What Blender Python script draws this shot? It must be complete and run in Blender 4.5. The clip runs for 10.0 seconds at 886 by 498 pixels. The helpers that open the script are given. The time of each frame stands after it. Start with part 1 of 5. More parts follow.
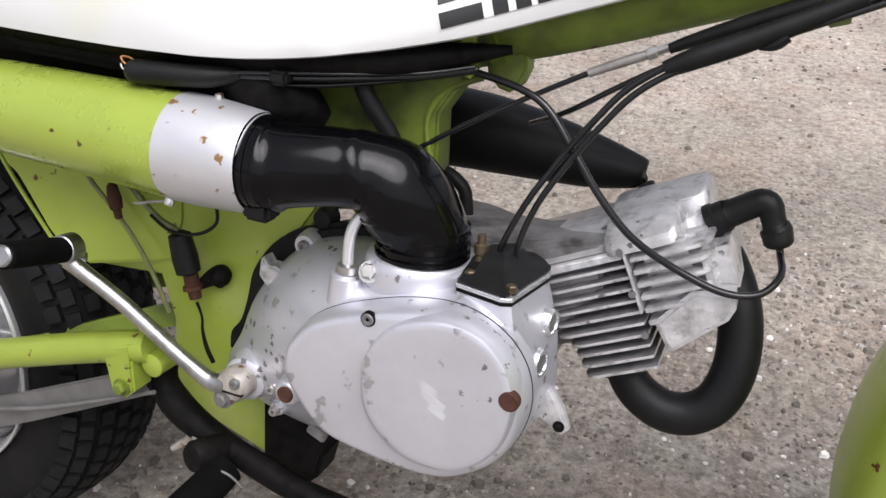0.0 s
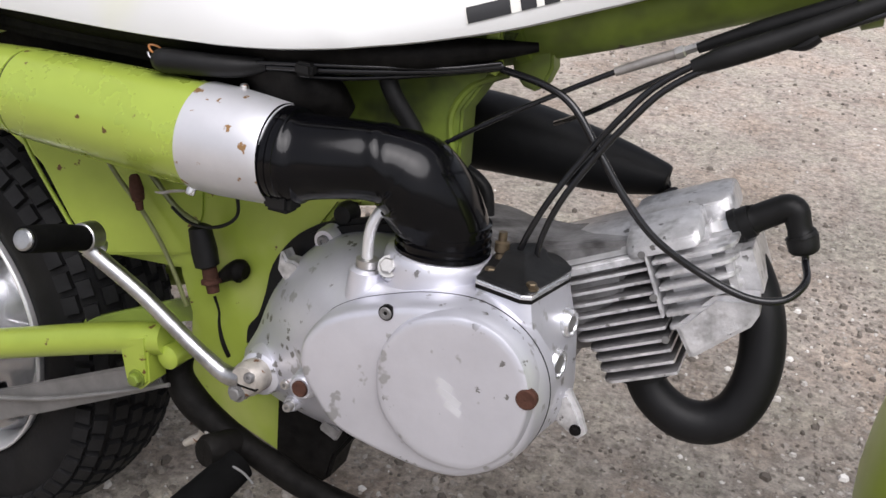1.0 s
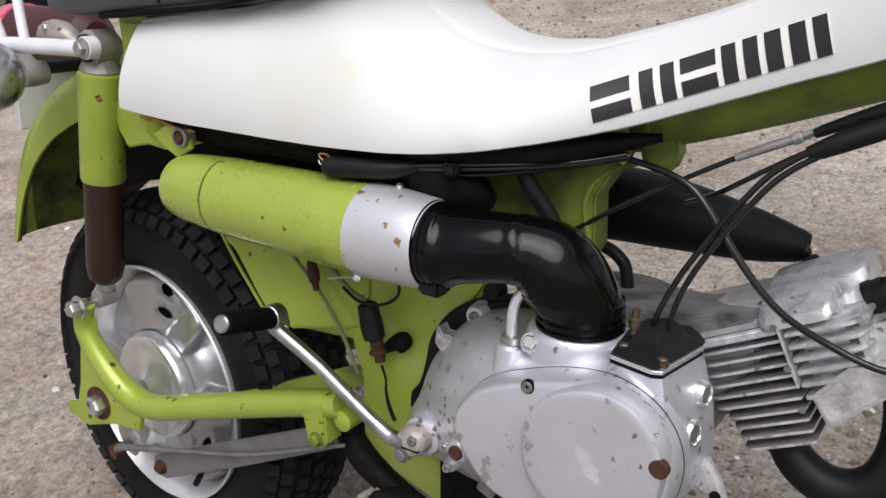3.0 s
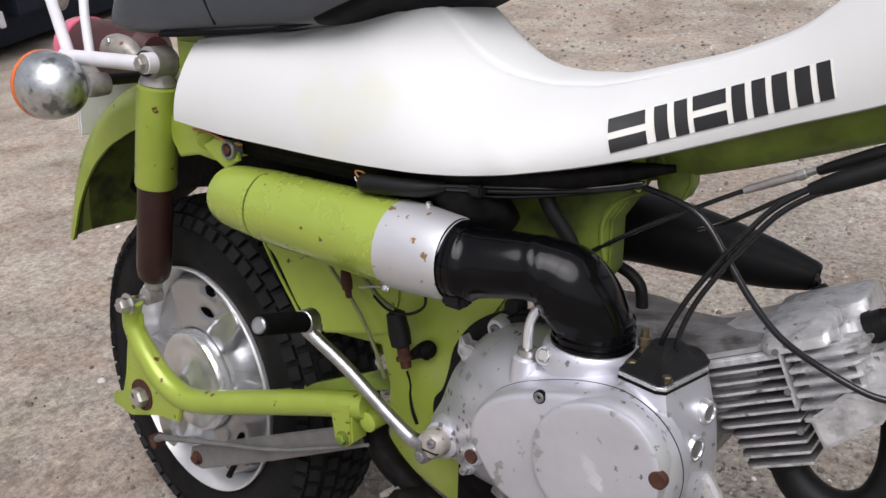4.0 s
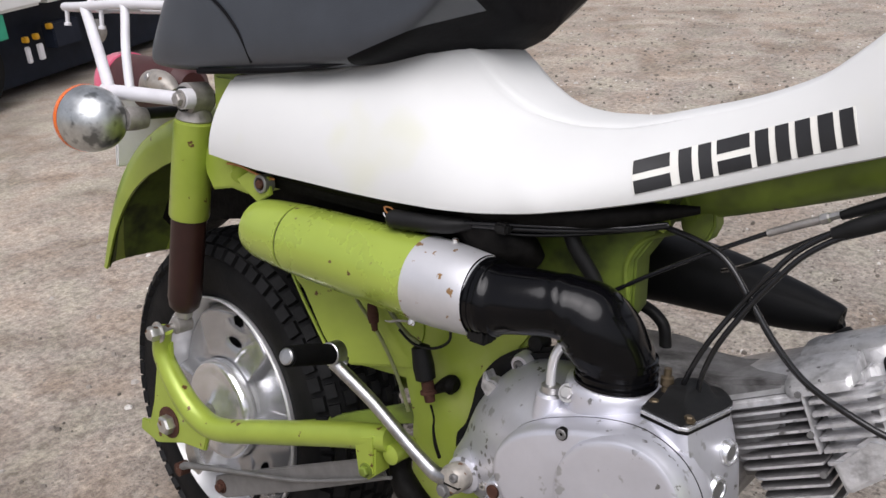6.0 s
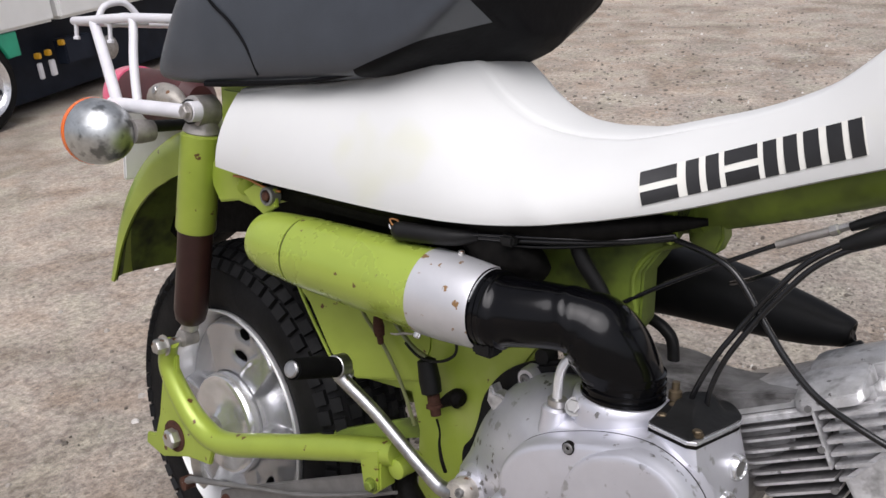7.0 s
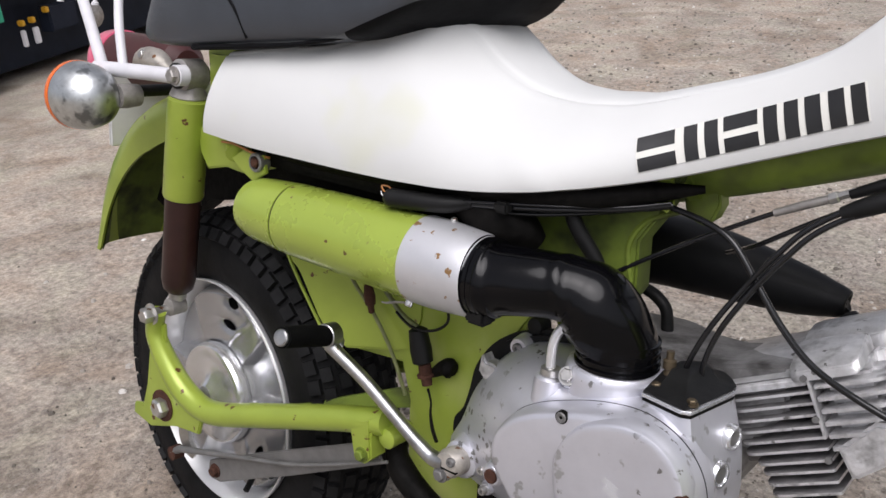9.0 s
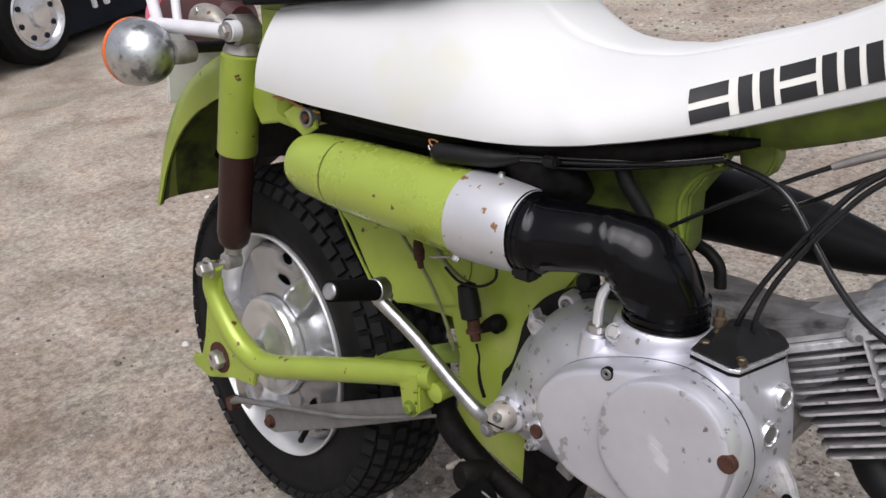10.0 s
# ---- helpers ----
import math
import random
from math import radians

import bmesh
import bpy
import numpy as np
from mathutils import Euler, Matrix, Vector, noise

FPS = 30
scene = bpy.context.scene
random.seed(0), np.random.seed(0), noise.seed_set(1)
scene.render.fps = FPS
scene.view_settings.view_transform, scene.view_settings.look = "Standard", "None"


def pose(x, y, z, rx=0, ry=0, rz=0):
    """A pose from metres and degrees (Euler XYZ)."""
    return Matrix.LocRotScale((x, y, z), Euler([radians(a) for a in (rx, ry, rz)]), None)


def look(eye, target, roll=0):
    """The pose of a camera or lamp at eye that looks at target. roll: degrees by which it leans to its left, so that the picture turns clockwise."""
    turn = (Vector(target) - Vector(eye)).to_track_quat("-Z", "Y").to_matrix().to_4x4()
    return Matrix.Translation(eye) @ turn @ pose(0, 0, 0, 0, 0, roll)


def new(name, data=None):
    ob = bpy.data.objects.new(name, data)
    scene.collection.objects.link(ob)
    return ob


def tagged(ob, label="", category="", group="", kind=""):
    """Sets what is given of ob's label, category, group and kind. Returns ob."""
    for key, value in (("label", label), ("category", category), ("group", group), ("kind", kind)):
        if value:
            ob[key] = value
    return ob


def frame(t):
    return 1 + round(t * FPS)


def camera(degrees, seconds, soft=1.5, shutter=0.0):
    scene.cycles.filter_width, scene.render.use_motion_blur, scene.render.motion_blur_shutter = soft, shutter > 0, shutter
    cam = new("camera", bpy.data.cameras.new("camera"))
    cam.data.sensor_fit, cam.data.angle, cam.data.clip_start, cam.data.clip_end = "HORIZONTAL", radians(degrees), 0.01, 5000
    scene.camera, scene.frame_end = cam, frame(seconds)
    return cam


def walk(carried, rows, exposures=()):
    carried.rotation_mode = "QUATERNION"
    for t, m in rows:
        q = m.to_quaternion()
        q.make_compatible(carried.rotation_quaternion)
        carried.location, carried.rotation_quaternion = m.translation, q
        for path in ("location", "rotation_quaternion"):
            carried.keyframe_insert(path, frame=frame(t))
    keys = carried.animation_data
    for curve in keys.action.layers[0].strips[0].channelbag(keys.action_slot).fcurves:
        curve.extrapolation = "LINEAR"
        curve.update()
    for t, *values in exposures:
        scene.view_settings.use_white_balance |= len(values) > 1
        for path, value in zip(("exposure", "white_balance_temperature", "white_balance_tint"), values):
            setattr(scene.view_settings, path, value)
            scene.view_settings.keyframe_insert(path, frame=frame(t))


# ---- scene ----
cam = camera(53.8, 10.0)
PATH = [
    (0, (0.736, -0.528, 0.771), (0.198, 1.089, -0.275), 1.5),
    (0.5, (0.737, -0.527, 0.76), (0.169, 1.1, -0.255), 1.8),
    (1, (0.736, -0.533, 0.755), (0.152, 1.094, -0.251), 2.5),
    (1.5, (0.742, -0.535, 0.76), (0.148, 1.091, -0.241), 2.3),
    (1.7, (0.740, -0.537, 0.764), (0.138, 1.083, -0.242), 1.9),
    (1.8, (0.737, -0.540, 0.773), (0.109, 1.074, -0.227), 1.5),
    (1.9, (0.734, -0.543, 0.782), (0.085, 1.070, -0.205), 1.0),
    (2, (0.727, -0.547, 0.793), (0.038, 1.061, -0.176), 0.4),
    (2.1, (0.733, -0.545, 0.789), (0.016, 1.051, -0.179), -0.3),
    (2.2, (0.735, -0.545, 0.787), (0.006, 1.040, -0.190), -0.9),
    (2.3, (0.738, -0.544, 0.786), (-0.016, 1.036, -0.182), -1.7),
    (2.5, (0.742, -0.543, 0.78), (-0.081, 1.012, -0.171), -3.3),
    (2.7, (0.754, -0.546, 0.79), (-0.139, 0.978, -0.149), -4.9),
    (3.8, (0.808, -0.581, 0.832), (-0.239, 0.871, -0.062), -4.5),
    (4, (0.807, -0.581, 0.832), (-0.24, 0.872, -0.059), -4.6),
    (4.5, (0.808, -0.583, 0.839), (-0.257, 0.871, -0.028), -4.8),
    (5, (0.807, -0.585, 0.84), (-0.284, 0.876, 0.016), -4.9),
    (5.5, (0.811, -0.591, 0.841), (-0.284, 0.866, 0.018), -4.3),
    (7, (0.813, -0.586, 0.835), (-0.319, 0.864, 0.051), -4.4),
    (7.5, (0.812, -0.59, 0.835), (-0.307, 0.877, 0.063), -3.9),
    (8, (0.811, -0.596, 0.836), (-0.307, 0.87, 0.061), -3.6),
    (8.5, (0.807, -0.592, 0.831), (-0.306, 0.865, 0.031), -3.5),
    (9, (0.805, -0.582, 0.826), (-0.294, 0.862, -0.014), -3.8),
    (9.5, (0.798, -0.575, 0.821), (-0.294, 0.851, -0.059), -3.9),
    (10, (0.814, -0.573, 0.82), (-0.379, 0.747, -0.092), -5.6),
]
walk(cam, [(t, look(eye, target, roll)) for t, eye, target, roll in PATH],
     exposures=[(0.0, 0.48, 6350, 15), (0.5, 0.37, 6350, 15), (2.0, 0.37, 6350, 15), (2.5, 0.18, 6350, 15), (4.0, 0.14, 6350, 15), (10.0, 0.13, 6350, 15)])

# ---- light: overcast sky ----
world = bpy.data.worlds.new("world")
scene.world = world
world.use_nodes = True
wn, wl = world.node_tree.nodes, world.node_tree.links
sky = wn.new("ShaderNodeTexSky")
sky.sky_type, sky.sun_disc = "NISHITA", False
sky.sun_elevation, sky.sun_rotation = radians(62), radians(145)
sky.air_density, sky.dust_density = 1.0, 4.0
hsv = wn.new("ShaderNodeHueSaturation")
hsv.inputs["Saturation"].default_value = 0.28
wl.new(sky.outputs[0], hsv.inputs["Color"])
wl.new(hsv.outputs[0], wn["Background"].inputs[0])
wn["Background"].inputs[1].default_value = 0.115
sun_data = bpy.data.lights.new("sun", "SUN")
sun_data.energy, sun_data.angle, sun_data.color = 2.2, radians(55), (1.0, 0.985, 0.97)
sun = new("sun", sun_data)
SUN_DIR = Vector((math.sin(radians(145)) * math.cos(radians(62)), math.cos(radians(145)) * math.cos(radians(62)), math.sin(radians(62))))
sun.matrix_world = look(SUN_DIR * 20, (0, 0, 0))


# ---- materials ----
def material(name, colour, rough=0.5, metal=0.0, vary=0.15, scale=30.0, bump=0.0, bump_scale=200.0,
             spots=None, stain=None, coat=0.0, glass=0.0, spec=0.5):
    """stain: (colour, scale, threshold, softness) of a soft noise; spots: (colour, scale, share, size, cluster scale) of ragged specks."""
    m = bpy.data.materials.new(name)
    m.use_nodes = True
    n, l = m.node_tree.nodes, m.node_tree.links
    b = n["Principled BSDF"]
    co = n.new("ShaderNodeTexCoord")

    def tex(sc, detail=5.0, roughness=0.6):
        t = n.new("ShaderNodeTexNoise")
        t.inputs["Scale"].default_value, t.inputs["Detail"].default_value = sc, detail
        t.inputs["Roughness"].default_value = roughness
        l.new(co.outputs["Object"], t.inputs["Vector"])
        return t.outputs["Fac"]

    def ramp(fac, a, c):
        r = n.new("ShaderNodeMapRange")
        r.inputs["From Min"].default_value, r.inputs["From Max"].default_value = a, c
        l.new(fac, r.inputs["Value"])
        return r.outputs[0]

    def mix(fac, a, c):
        x = n.new("ShaderNodeMix")
        x.data_type = "RGBA"
        for sock, val in ((x.inputs["Factor"], fac), (x.inputs["A"], a), (x.inputs["B"], c)):
            if isinstance(val, tuple):
                sock.default_value = (*val, 1)
            elif isinstance(val, float):
                sock.default_value = val
            else:
                l.new(val, sock)
        return x.outputs["Result"]

    lo = tuple(c * (1 - vary) for c in colour)
    hi = tuple(min(1, c * (1 + vary)) for c in colour)
    col = mix(ramp(tex(scale), 0.3, 0.7), lo, hi)
    if stain:
        c2, sc, th, soft = stain
        col = mix(ramp(tex(sc, 3.0), th, th + soft), col, c2)
    if spots:
        c2, sc, share, size, *cluster = spots
        warp = n.new("ShaderNodeTexNoise")
        warp.inputs["Scale"].default_value = sc * 3.5
        l.new(co.outputs["Object"], warp.inputs["Vector"])
        vm = n.new("ShaderNodeVectorMath")
        vm.operation = "MULTIPLY_ADD"
        vm.inputs[1].default_value = (0.7 / sc,) * 3
        l.new(warp.outputs["Color"], vm.inputs[0]), l.new(co.outputs["Object"], vm.inputs[2])
        vo = n.new("ShaderNodeTexVoronoi")
        vo.inputs["Scale"].default_value = sc
        l.new(vm.outputs[0], vo.inputs["Vector"])
        sp = n.new("ShaderNodeSeparateColor")
        l.new(vo.outputs["Color"], sp.inputs[0])
        near = n.new("ShaderNodeMath")
        near.operation = "MULTIPLY"
        near.inputs[1].default_value = size
        l.new(ramp(sp.outputs[0], 1.0 - share, 1.0), near.inputs[0])
        less = n.new("ShaderNodeMath")
        less.operation = "SUBTRACT"
        l.new(near.outputs[0], less.inputs[0]), l.new(vo.outputs["Distance"], less.inputs[1])
        chip = ramp(less.outputs[0], 0.0, 0.06)
        if cluster:
            both = n.new("ShaderNodeMath")
            both.operation = "MULTIPLY"
            l.new(chip, both.inputs[0]), l.new(ramp(tex(cluster[0], 3.0), 0.535, 0.58), both.inputs[1])
            chip = both.outputs[0]
        col = mix(chip, col, c2)
    l.new(col, b.inputs["Base Color"])
    rr = n.new("ShaderNodeMapRange")
    rr.inputs["To Min"].default_value, rr.inputs["To Max"].default_value = max(0.02, rough - 0.08), min(1, rough + 0.08)
    l.new(tex(scale * 2.3), rr.inputs["Value"])
    l.new(rr.outputs[0], b.inputs["Roughness"])
    b.inputs["Metallic"].default_value = metal
    b.inputs["Specular IOR Level"].default_value = spec
    b.inputs["Coat Weight"].default_value = coat
    b.inputs["Coat Roughness"].default_value = 0.12
    b.inputs["Transmission Weight"].default_value = glass
    if bump:
        bp = n.new("ShaderNodeBump")
        bp.inputs["Strength"].default_value, bp.inputs["Distance"].default_value = bump, 0.002
        l.new(tex(bump_scale, 6.0), bp.inputs["Height"])
        l.new(bp.outputs[0], b.inputs["Normal"])
    return m


GREEN = material("green_paint", (0.32, 0.405, 0.055), 0.34, 0.25, 0.10, 14, 0.05, 60,
                 spots=((0.10, 0.04, 0.012), 62, 0.55, 0.27), stain=((0.22, 0.30, 0.03), 9, 0.52, 0.3), coat=0.25)
GREEN_DUSTY = material("dusty_green_paint", (0.32, 0.405, 0.055), 0.38, 0.15, 0.10, 14, 0.05, 60,
                       spots=((0.10, 0.04, 0.012), 62, 0.55, 0.27), stain=((0.44, 0.49, 0.15), 10, 0.50, 0.22), coat=0.15)
GREEN_CAN = material("green_canister_paint", (0.36, 0.46, 0.070), 0.28, 0.3, 0.08, 10, 0.012, 30,
                     spots=((0.09, 0.045, 0.012), 85, 0.55, 0.22), coat=0.3)
# Dull green; its tone and dark blotches also hold shade behind the panel.
GREEN_DULL_SHADED = material("dull_shaded_green_paint", (0.155, 0.212, 0.025), 0.5, 0.15, 0.25, 18, 0.08, 80,
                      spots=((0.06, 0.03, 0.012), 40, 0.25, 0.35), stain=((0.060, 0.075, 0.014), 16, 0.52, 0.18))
# Grimy green darkened further to hold the shade under panel and mudguard.
GREEN_SHADED = material("grimy_shaded_green_paint", (0.10, 0.138, 0.017), 0.55, 0.1, 0.35, 22, 0.1, 80,
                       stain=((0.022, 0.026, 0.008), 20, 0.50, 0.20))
WHITE = material("white_plastic", (0.635, 0.641, 0.628), 0.50, 0.0, 0.03, 6, 0.02, 25, spec=0.3,
                 stain=((0.61, 0.62, 0.47), 7, 0.55, 0.2))
SILVER = material("silver_engine_paint", (0.62, 0.622, 0.67), 0.35, 0.58, 0.06, 25, 0.10, 160,
                  spots=((0.20, 0.195, 0.19), 150, 0.46, 0.56, 19), stain=((0.40, 0.40, 0.41), 48, 0.625, 0.04))
BAND = material("silver_band", (0.64, 0.64, 0.66), 0.42, 0.6, 0.06, 30, 0.04, 120,
                spots=((0.30, 0.17, 0.07), 85, 0.80, 0.30))
CAST = material("raw_cast_aluminium", (0.60, 0.595, 0.60), 0.40, 0.55, 0.22, 70, 0.5, 190,
                spots=((0.16, 0.155, 0.15), 160, 0.40, 0.55, 26), stain=((0.27, 0.265, 0.26), 60, 0.54, 0.20))
STEEL = material("worn_steel", (0.50, 0.49, 0.47), 0.34, 0.85, 0.25, 60, 0.15, 250,
                 spots=((0.20, 0.10, 0.05), 110, 0.30, 0.45))
CLAMP = material("weathered_pale_steel", (0.46, 0.43, 0.385), 0.45, 0.5, 0.25, 90, 0.3, 200,
                 spots=((0.20, 0.09, 0.04), 120, 0.30, 0.5))
CHROME = material("aged_chrome", (0.70, 0.69, 0.67), 0.17, 1.0, 0.10, 60, 0.08, 200,
                  spots=((0.22, 0.15, 0.10), 120, 0.25, 0.40))
CHROME_DULL = material("cloudy_chrome", (0.58, 0.60, 0.60), 0.36, 1.0, 0.25, 60, 0.18, 120,
                       stain=((0.24, 0.25, 0.25), 42, 0.52, 0.10))
# Darker cast metal: the shade between the cylinder fins is in its colour.
CAST_SHADED = material("shaded_cast_aluminium", (0.16, 0.155, 0.155), 0.6, 0.3, 0.4, 60, 0.3, 160)
GREY_STEEL = material("dull_grey_steel", (0.19, 0.187, 0.183), 0.5, 0.5, 0.2, 40, 0.1, 160)
RIM = material("silver_rim_paint", (0.74, 0.745, 0.76), 0.22, 0.80, 0.06, 22, 0.03, 60,
               stain=((0.50, 0.495, 0.49), 26, 0.60, 0.2))
WORN_SILVER = material("rubbed_silver_paint", (0.64, 0.645, 0.67), 0.45, 0.45, 0.08, 40, 0.05, 200)
RIM_LIP = material("pale_silver_rim", (0.74, 0.74, 0.745), 0.33, 0.55, 0.06, 25)
BLACK_GLOSS = material("black_rubber_hose", (0.0020, 0.0020, 0.0026), 0.14, 0.0, 0.4, 25, 0.07, 36, spec=0.24)
BLACK = material("black_rubber", (0.009, 0.009, 0.009), 0.48, 0.0, 0.3, 60, 0.15, 200, spec=0.2)
BLACK_PAINT = material("black_heatproof_paint", (0.007, 0.007, 0.0075), 0.50, 0.0, 0.3, 40, 0.15, 120, spec=0.20)
TYRE = material("tyre_rubber", (0.0075, 0.0075, 0.008), 0.62, 0.0, 0.35, 30, 0.25, 150,
                stain=((0.013, 0.0125, 0.012), 12, 0.5, 0.3), spec=0.12)
VINYL = material("grey_black_vinyl", (0.040, 0.045, 0.054), 0.34, 0.0, 0.12, 30, 0.15, 900, spec=0.5)
VINYL_DARK = material("black_vinyl", (0.0035, 0.0035, 0.0042), 0.6, 0.0, 0.3, 30, 0.5, 45, spec=0.09)
BOOT = material("brown_boot_rubber", (0.026, 0.010, 0.008), 0.36, 0.0, 0.2, 40, 0.06, 120, spec=0.35)
RUST = material("rusty_steel", (0.062, 0.028, 0.019), 0.85, 0.0, 0.4, 120, 0.4, 300, spec=0.2)
BRASS = material("brass", (0.12, 0.092, 0.058), 0.45, 0.7, 0.3, 100)
PEWTER = material("pitted_alloy", (0.36, 0.34, 0.32), 0.5, 0.6, 0.25, 70, 0.35, 180)
WHITE_TUBE = material("white_painted_tube", (0.64, 0.635, 0.66), 0.4, 0.0, 0.06, 40, 0.06, 120)
TREAD = material("dusty_tread_rubber", (0.0080, 0.0080, 0.0085), 0.65, 0.0, 0.5, 40, 0.25, 150, spec=0.18)
PEDAL = material("matt_black_rubber", (0.0035, 0.0035, 0.0035), 0.9, 0.0, 0.4, 60, 0.3, 200, spec=0.06)
# Oily black; also colours the added pieces that stand for shade.
GRIME_SHADE = material("oily_grime_and_shade", (0.006, 0.0055, 0.005), 0.6, 0.0, 0.6, 90, 0.5, 120, spec=0.08)
LEVER = material("scratched_chrome", (0.46, 0.46, 0.46), 0.34, 1.0, 0.35, 70, 0.15, 120,
                 spots=((0.20, 0.13, 0.09), 170, 0.30, 0.45, 30))
WIRE_END = material("faded_orange_wire", (0.42, 0.17, 0.05), 0.5, 0.0, 0.1, 40)
CABLE = material("shiny_black_cable", (0.008, 0.008, 0.009), 0.24, 0.0, 0.3, 80, 0.05, 200, spec=0.5)
CAST_GRIMY = material("grimy_cast_aluminium", (0.27, 0.265, 0.262), 0.5, 0.45, 0.3, 50, 0.6, 160,
                      stain=((0.07, 0.066, 0.063), 30, 0.48, 0.2))
ORANGE = material("orange_lens", (0.75, 0.14, 0.01), 0.2, 0.0, 0.05, 40)
RED = material("faded_lens", (0.78, 0.14, 0.24), 0.2, 0.0, 0.1, 30)
RED_DARK = material("dull_red_housing", (0.075, 0.022, 0.022), 0.45, 0.0, 0.2, 30)
DECAL = material("black_decal", (0.013, 0.013, 0.014), 0.42, 0.0, 0.25, 60)
DECAL_EDGE = material("cream_decal_film", (0.74, 0.735, 0.68), 0.42, 0.0, 0.04, 40)
CLEAR = material("yellowed_clear_tube", (0.22, 0.24, 0.10), 0.3, 0.0, 0.3, 40, glass=0.35)
TRUCK_WHITE = material("truck_white_paint", (0.74, 0.75, 0.74), 0.4, 0.0, 0.06, 4, 0.02, 20)
TRUCK_DARK = material("truck_chassis_black", (0.011, 0.015, 0.026), 0.6, 0.0, 0.3, 8, spec=0.2)
TRUCK_GREEN = material("truck_green_paint", (0.02, 0.30, 0.18), 0.4, 0.0, 0.1, 8)
YELLOW = material("amber_reflector", (0.55, 0.30, 0.02), 0.3, 0.0, 0.05, 40)


def ground_material():
    m = bpy.data.materials.new("gravelly_dirt")
    m.use_nodes = True
    n, l = m.node_tree.nodes, m.node_tree.links
    b = n["Principled BSDF"]
    co = n.new("ShaderNodeTexCoord")

    def noise_tex(sc, detail, rough=0.6):
        t = n.new("ShaderNodeTexNoise")
        t.inputs["Scale"].default_value, t.inputs["Detail"].default_value, t.inputs["Roughness"].default_value = sc, detail, rough
        l.new(co.outputs["Object"], t.inputs["Vector"])
        return t

    def colours(fac, stops):
        r = n.new("ShaderNodeValToRGB")
        while len(r.color_ramp.elements) < len(stops):
            r.color_ramp.elements.new(0.5)
        for e, (p, c) in zip(r.color_ramp.elements, stops):
            e.position, e.color = p, (*c, 1)
        l.new(fac, r.inputs[0])
        return r.outputs[0]

    def mix(fac, a, c, mode="MIX"):
        x = n.new("ShaderNodeMix")
        x.data_type, x.blend_type = "RGBA", mode
        l.new(fac, x.inputs["Factor"]) if not isinstance(fac, float) else setattr(x.inputs["Factor"], "default_value", fac)
        for sock, val in ((x.inputs["A"], a), (x.inputs["B"], c)):
            if isinstance(val, tuple):
                sock.default_value = (*val, 1)
            else:
                l.new(val, sock)
        return x.outputs["Result"]

    big = noise_tex(1.6, 5)
    base = colours(big.outputs["Fac"], [(0.30, (0.268, 0.230, 0.194)), (0.52, (0.344, 0.302, 0.260)), (0.75, (0.392, 0.349, 0.306))])
    xyz = n.new("ShaderNodeSeparateXYZ")
    # ragged edges between the darker, dusty and paler stretches
    drift = n.new("ShaderNodeVectorMath")
    drift.operation = "MULTIPLY_ADD"
    drift.inputs[1].default_value = (3.4, 3.4, 0.0)
    shift = n.new("ShaderNodeVectorMath")
    shift.inputs[1].default_value = (-1.7, -1.7, 0.0)
    l.new(co.outputs["Object"], shift.inputs[0])
    l.new(noise_tex(0.8, 4, 0.55).outputs["Color"], drift.inputs[0]), l.new(shift.outputs[0], drift.inputs[2])
    l.new(drift.outputs[0], xyz.inputs[0])

    def fade(val, a, c):
        r = n.new("ShaderNodeMapRange")
        r.interpolation_type = "SMOOTHSTEP"
        r.inputs["From Min"].default_value, r.inputs["From Max"].default_value = a, c
        l.new(val, r.inputs["Value"])
        return r.outputs[0]

    def times(a, c):
        m2 = n.new("ShaderNodeMath")
        m2.operation = "MULTIPLY"
        l.new(a, m2.inputs[0]), l.new(c, m2.inputs[1])
        return m2.outputs[0]

    # worn: a mask that colours the ground greyer and darker towards the bike
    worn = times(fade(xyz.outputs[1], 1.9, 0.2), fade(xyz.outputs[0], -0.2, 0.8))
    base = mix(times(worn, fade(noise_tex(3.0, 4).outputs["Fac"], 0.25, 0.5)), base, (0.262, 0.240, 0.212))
    dust = times(fade(xyz.outputs[1], 1.1, 2.2), fade(noise_tex(1.1, 4).outputs["Fac"], 0.3, 0.6))
    base = mix(dust, base, (0.340, 0.304, 0.268))
    open_yard = times(fade(xyz.outputs[1], 0.8, 1.5), fade(xyz.outputs[0], 0.2, 0.8))
    base = mix(open_yard, base, (0.425, 0.376, 0.330))
    pale = times(fade(xyz.outputs[0], 0.2, -0.9), fade(noise_tex(0.9, 3).outputs["Fac"], 0.25, 0.55))
    base = mix(pale, base, (0.362, 0.316, 0.270))
    blotch = noise_tex(3.6, 3, 0.5)
    base = mix(1.0, base, colours(blotch.outputs["Fac"], [(0.34, (0.84, 0.825, 0.81)), (0.5, (1, 1, 1)), (0.66, (1.10, 1.095, 1.09))]), "MULTIPLY")
    tracks = n.new("ShaderNodeTexNoise")
    tracks.inputs["Scale"].default_value, tracks.inputs["Detail"].default_value, tracks.inputs["Distortion"].default_value = 2.4, 4, 1.4
    l.new(co.outputs["Object"], tracks.inputs["Vector"])
    base = mix(fade(xyz.outputs[0], 0.9, -0.4), base, mix(1.0, base, colours(tracks.outputs["Fac"], [(0.36, (0.80, 0.765, 0.73)), (0.48, (1, 1, 1)), (0.62, (1.13, 1.125, 1.11))]), "MULTIPLY"))
    fine = noise_tex(120, 6, 0.8)
    mid = noise_tex(11, 5, 0.65)
    base = mix(0.45, base, colours(mid.outputs["Fac"], [(0.30, (0.60, 0.59, 0.58)), (0.5, (1, 1, 1)), (0.72, (1.22, 1.21, 1.20))]), "MULTIPLY")
    clump = noise_tex(52, 3, 0.55)
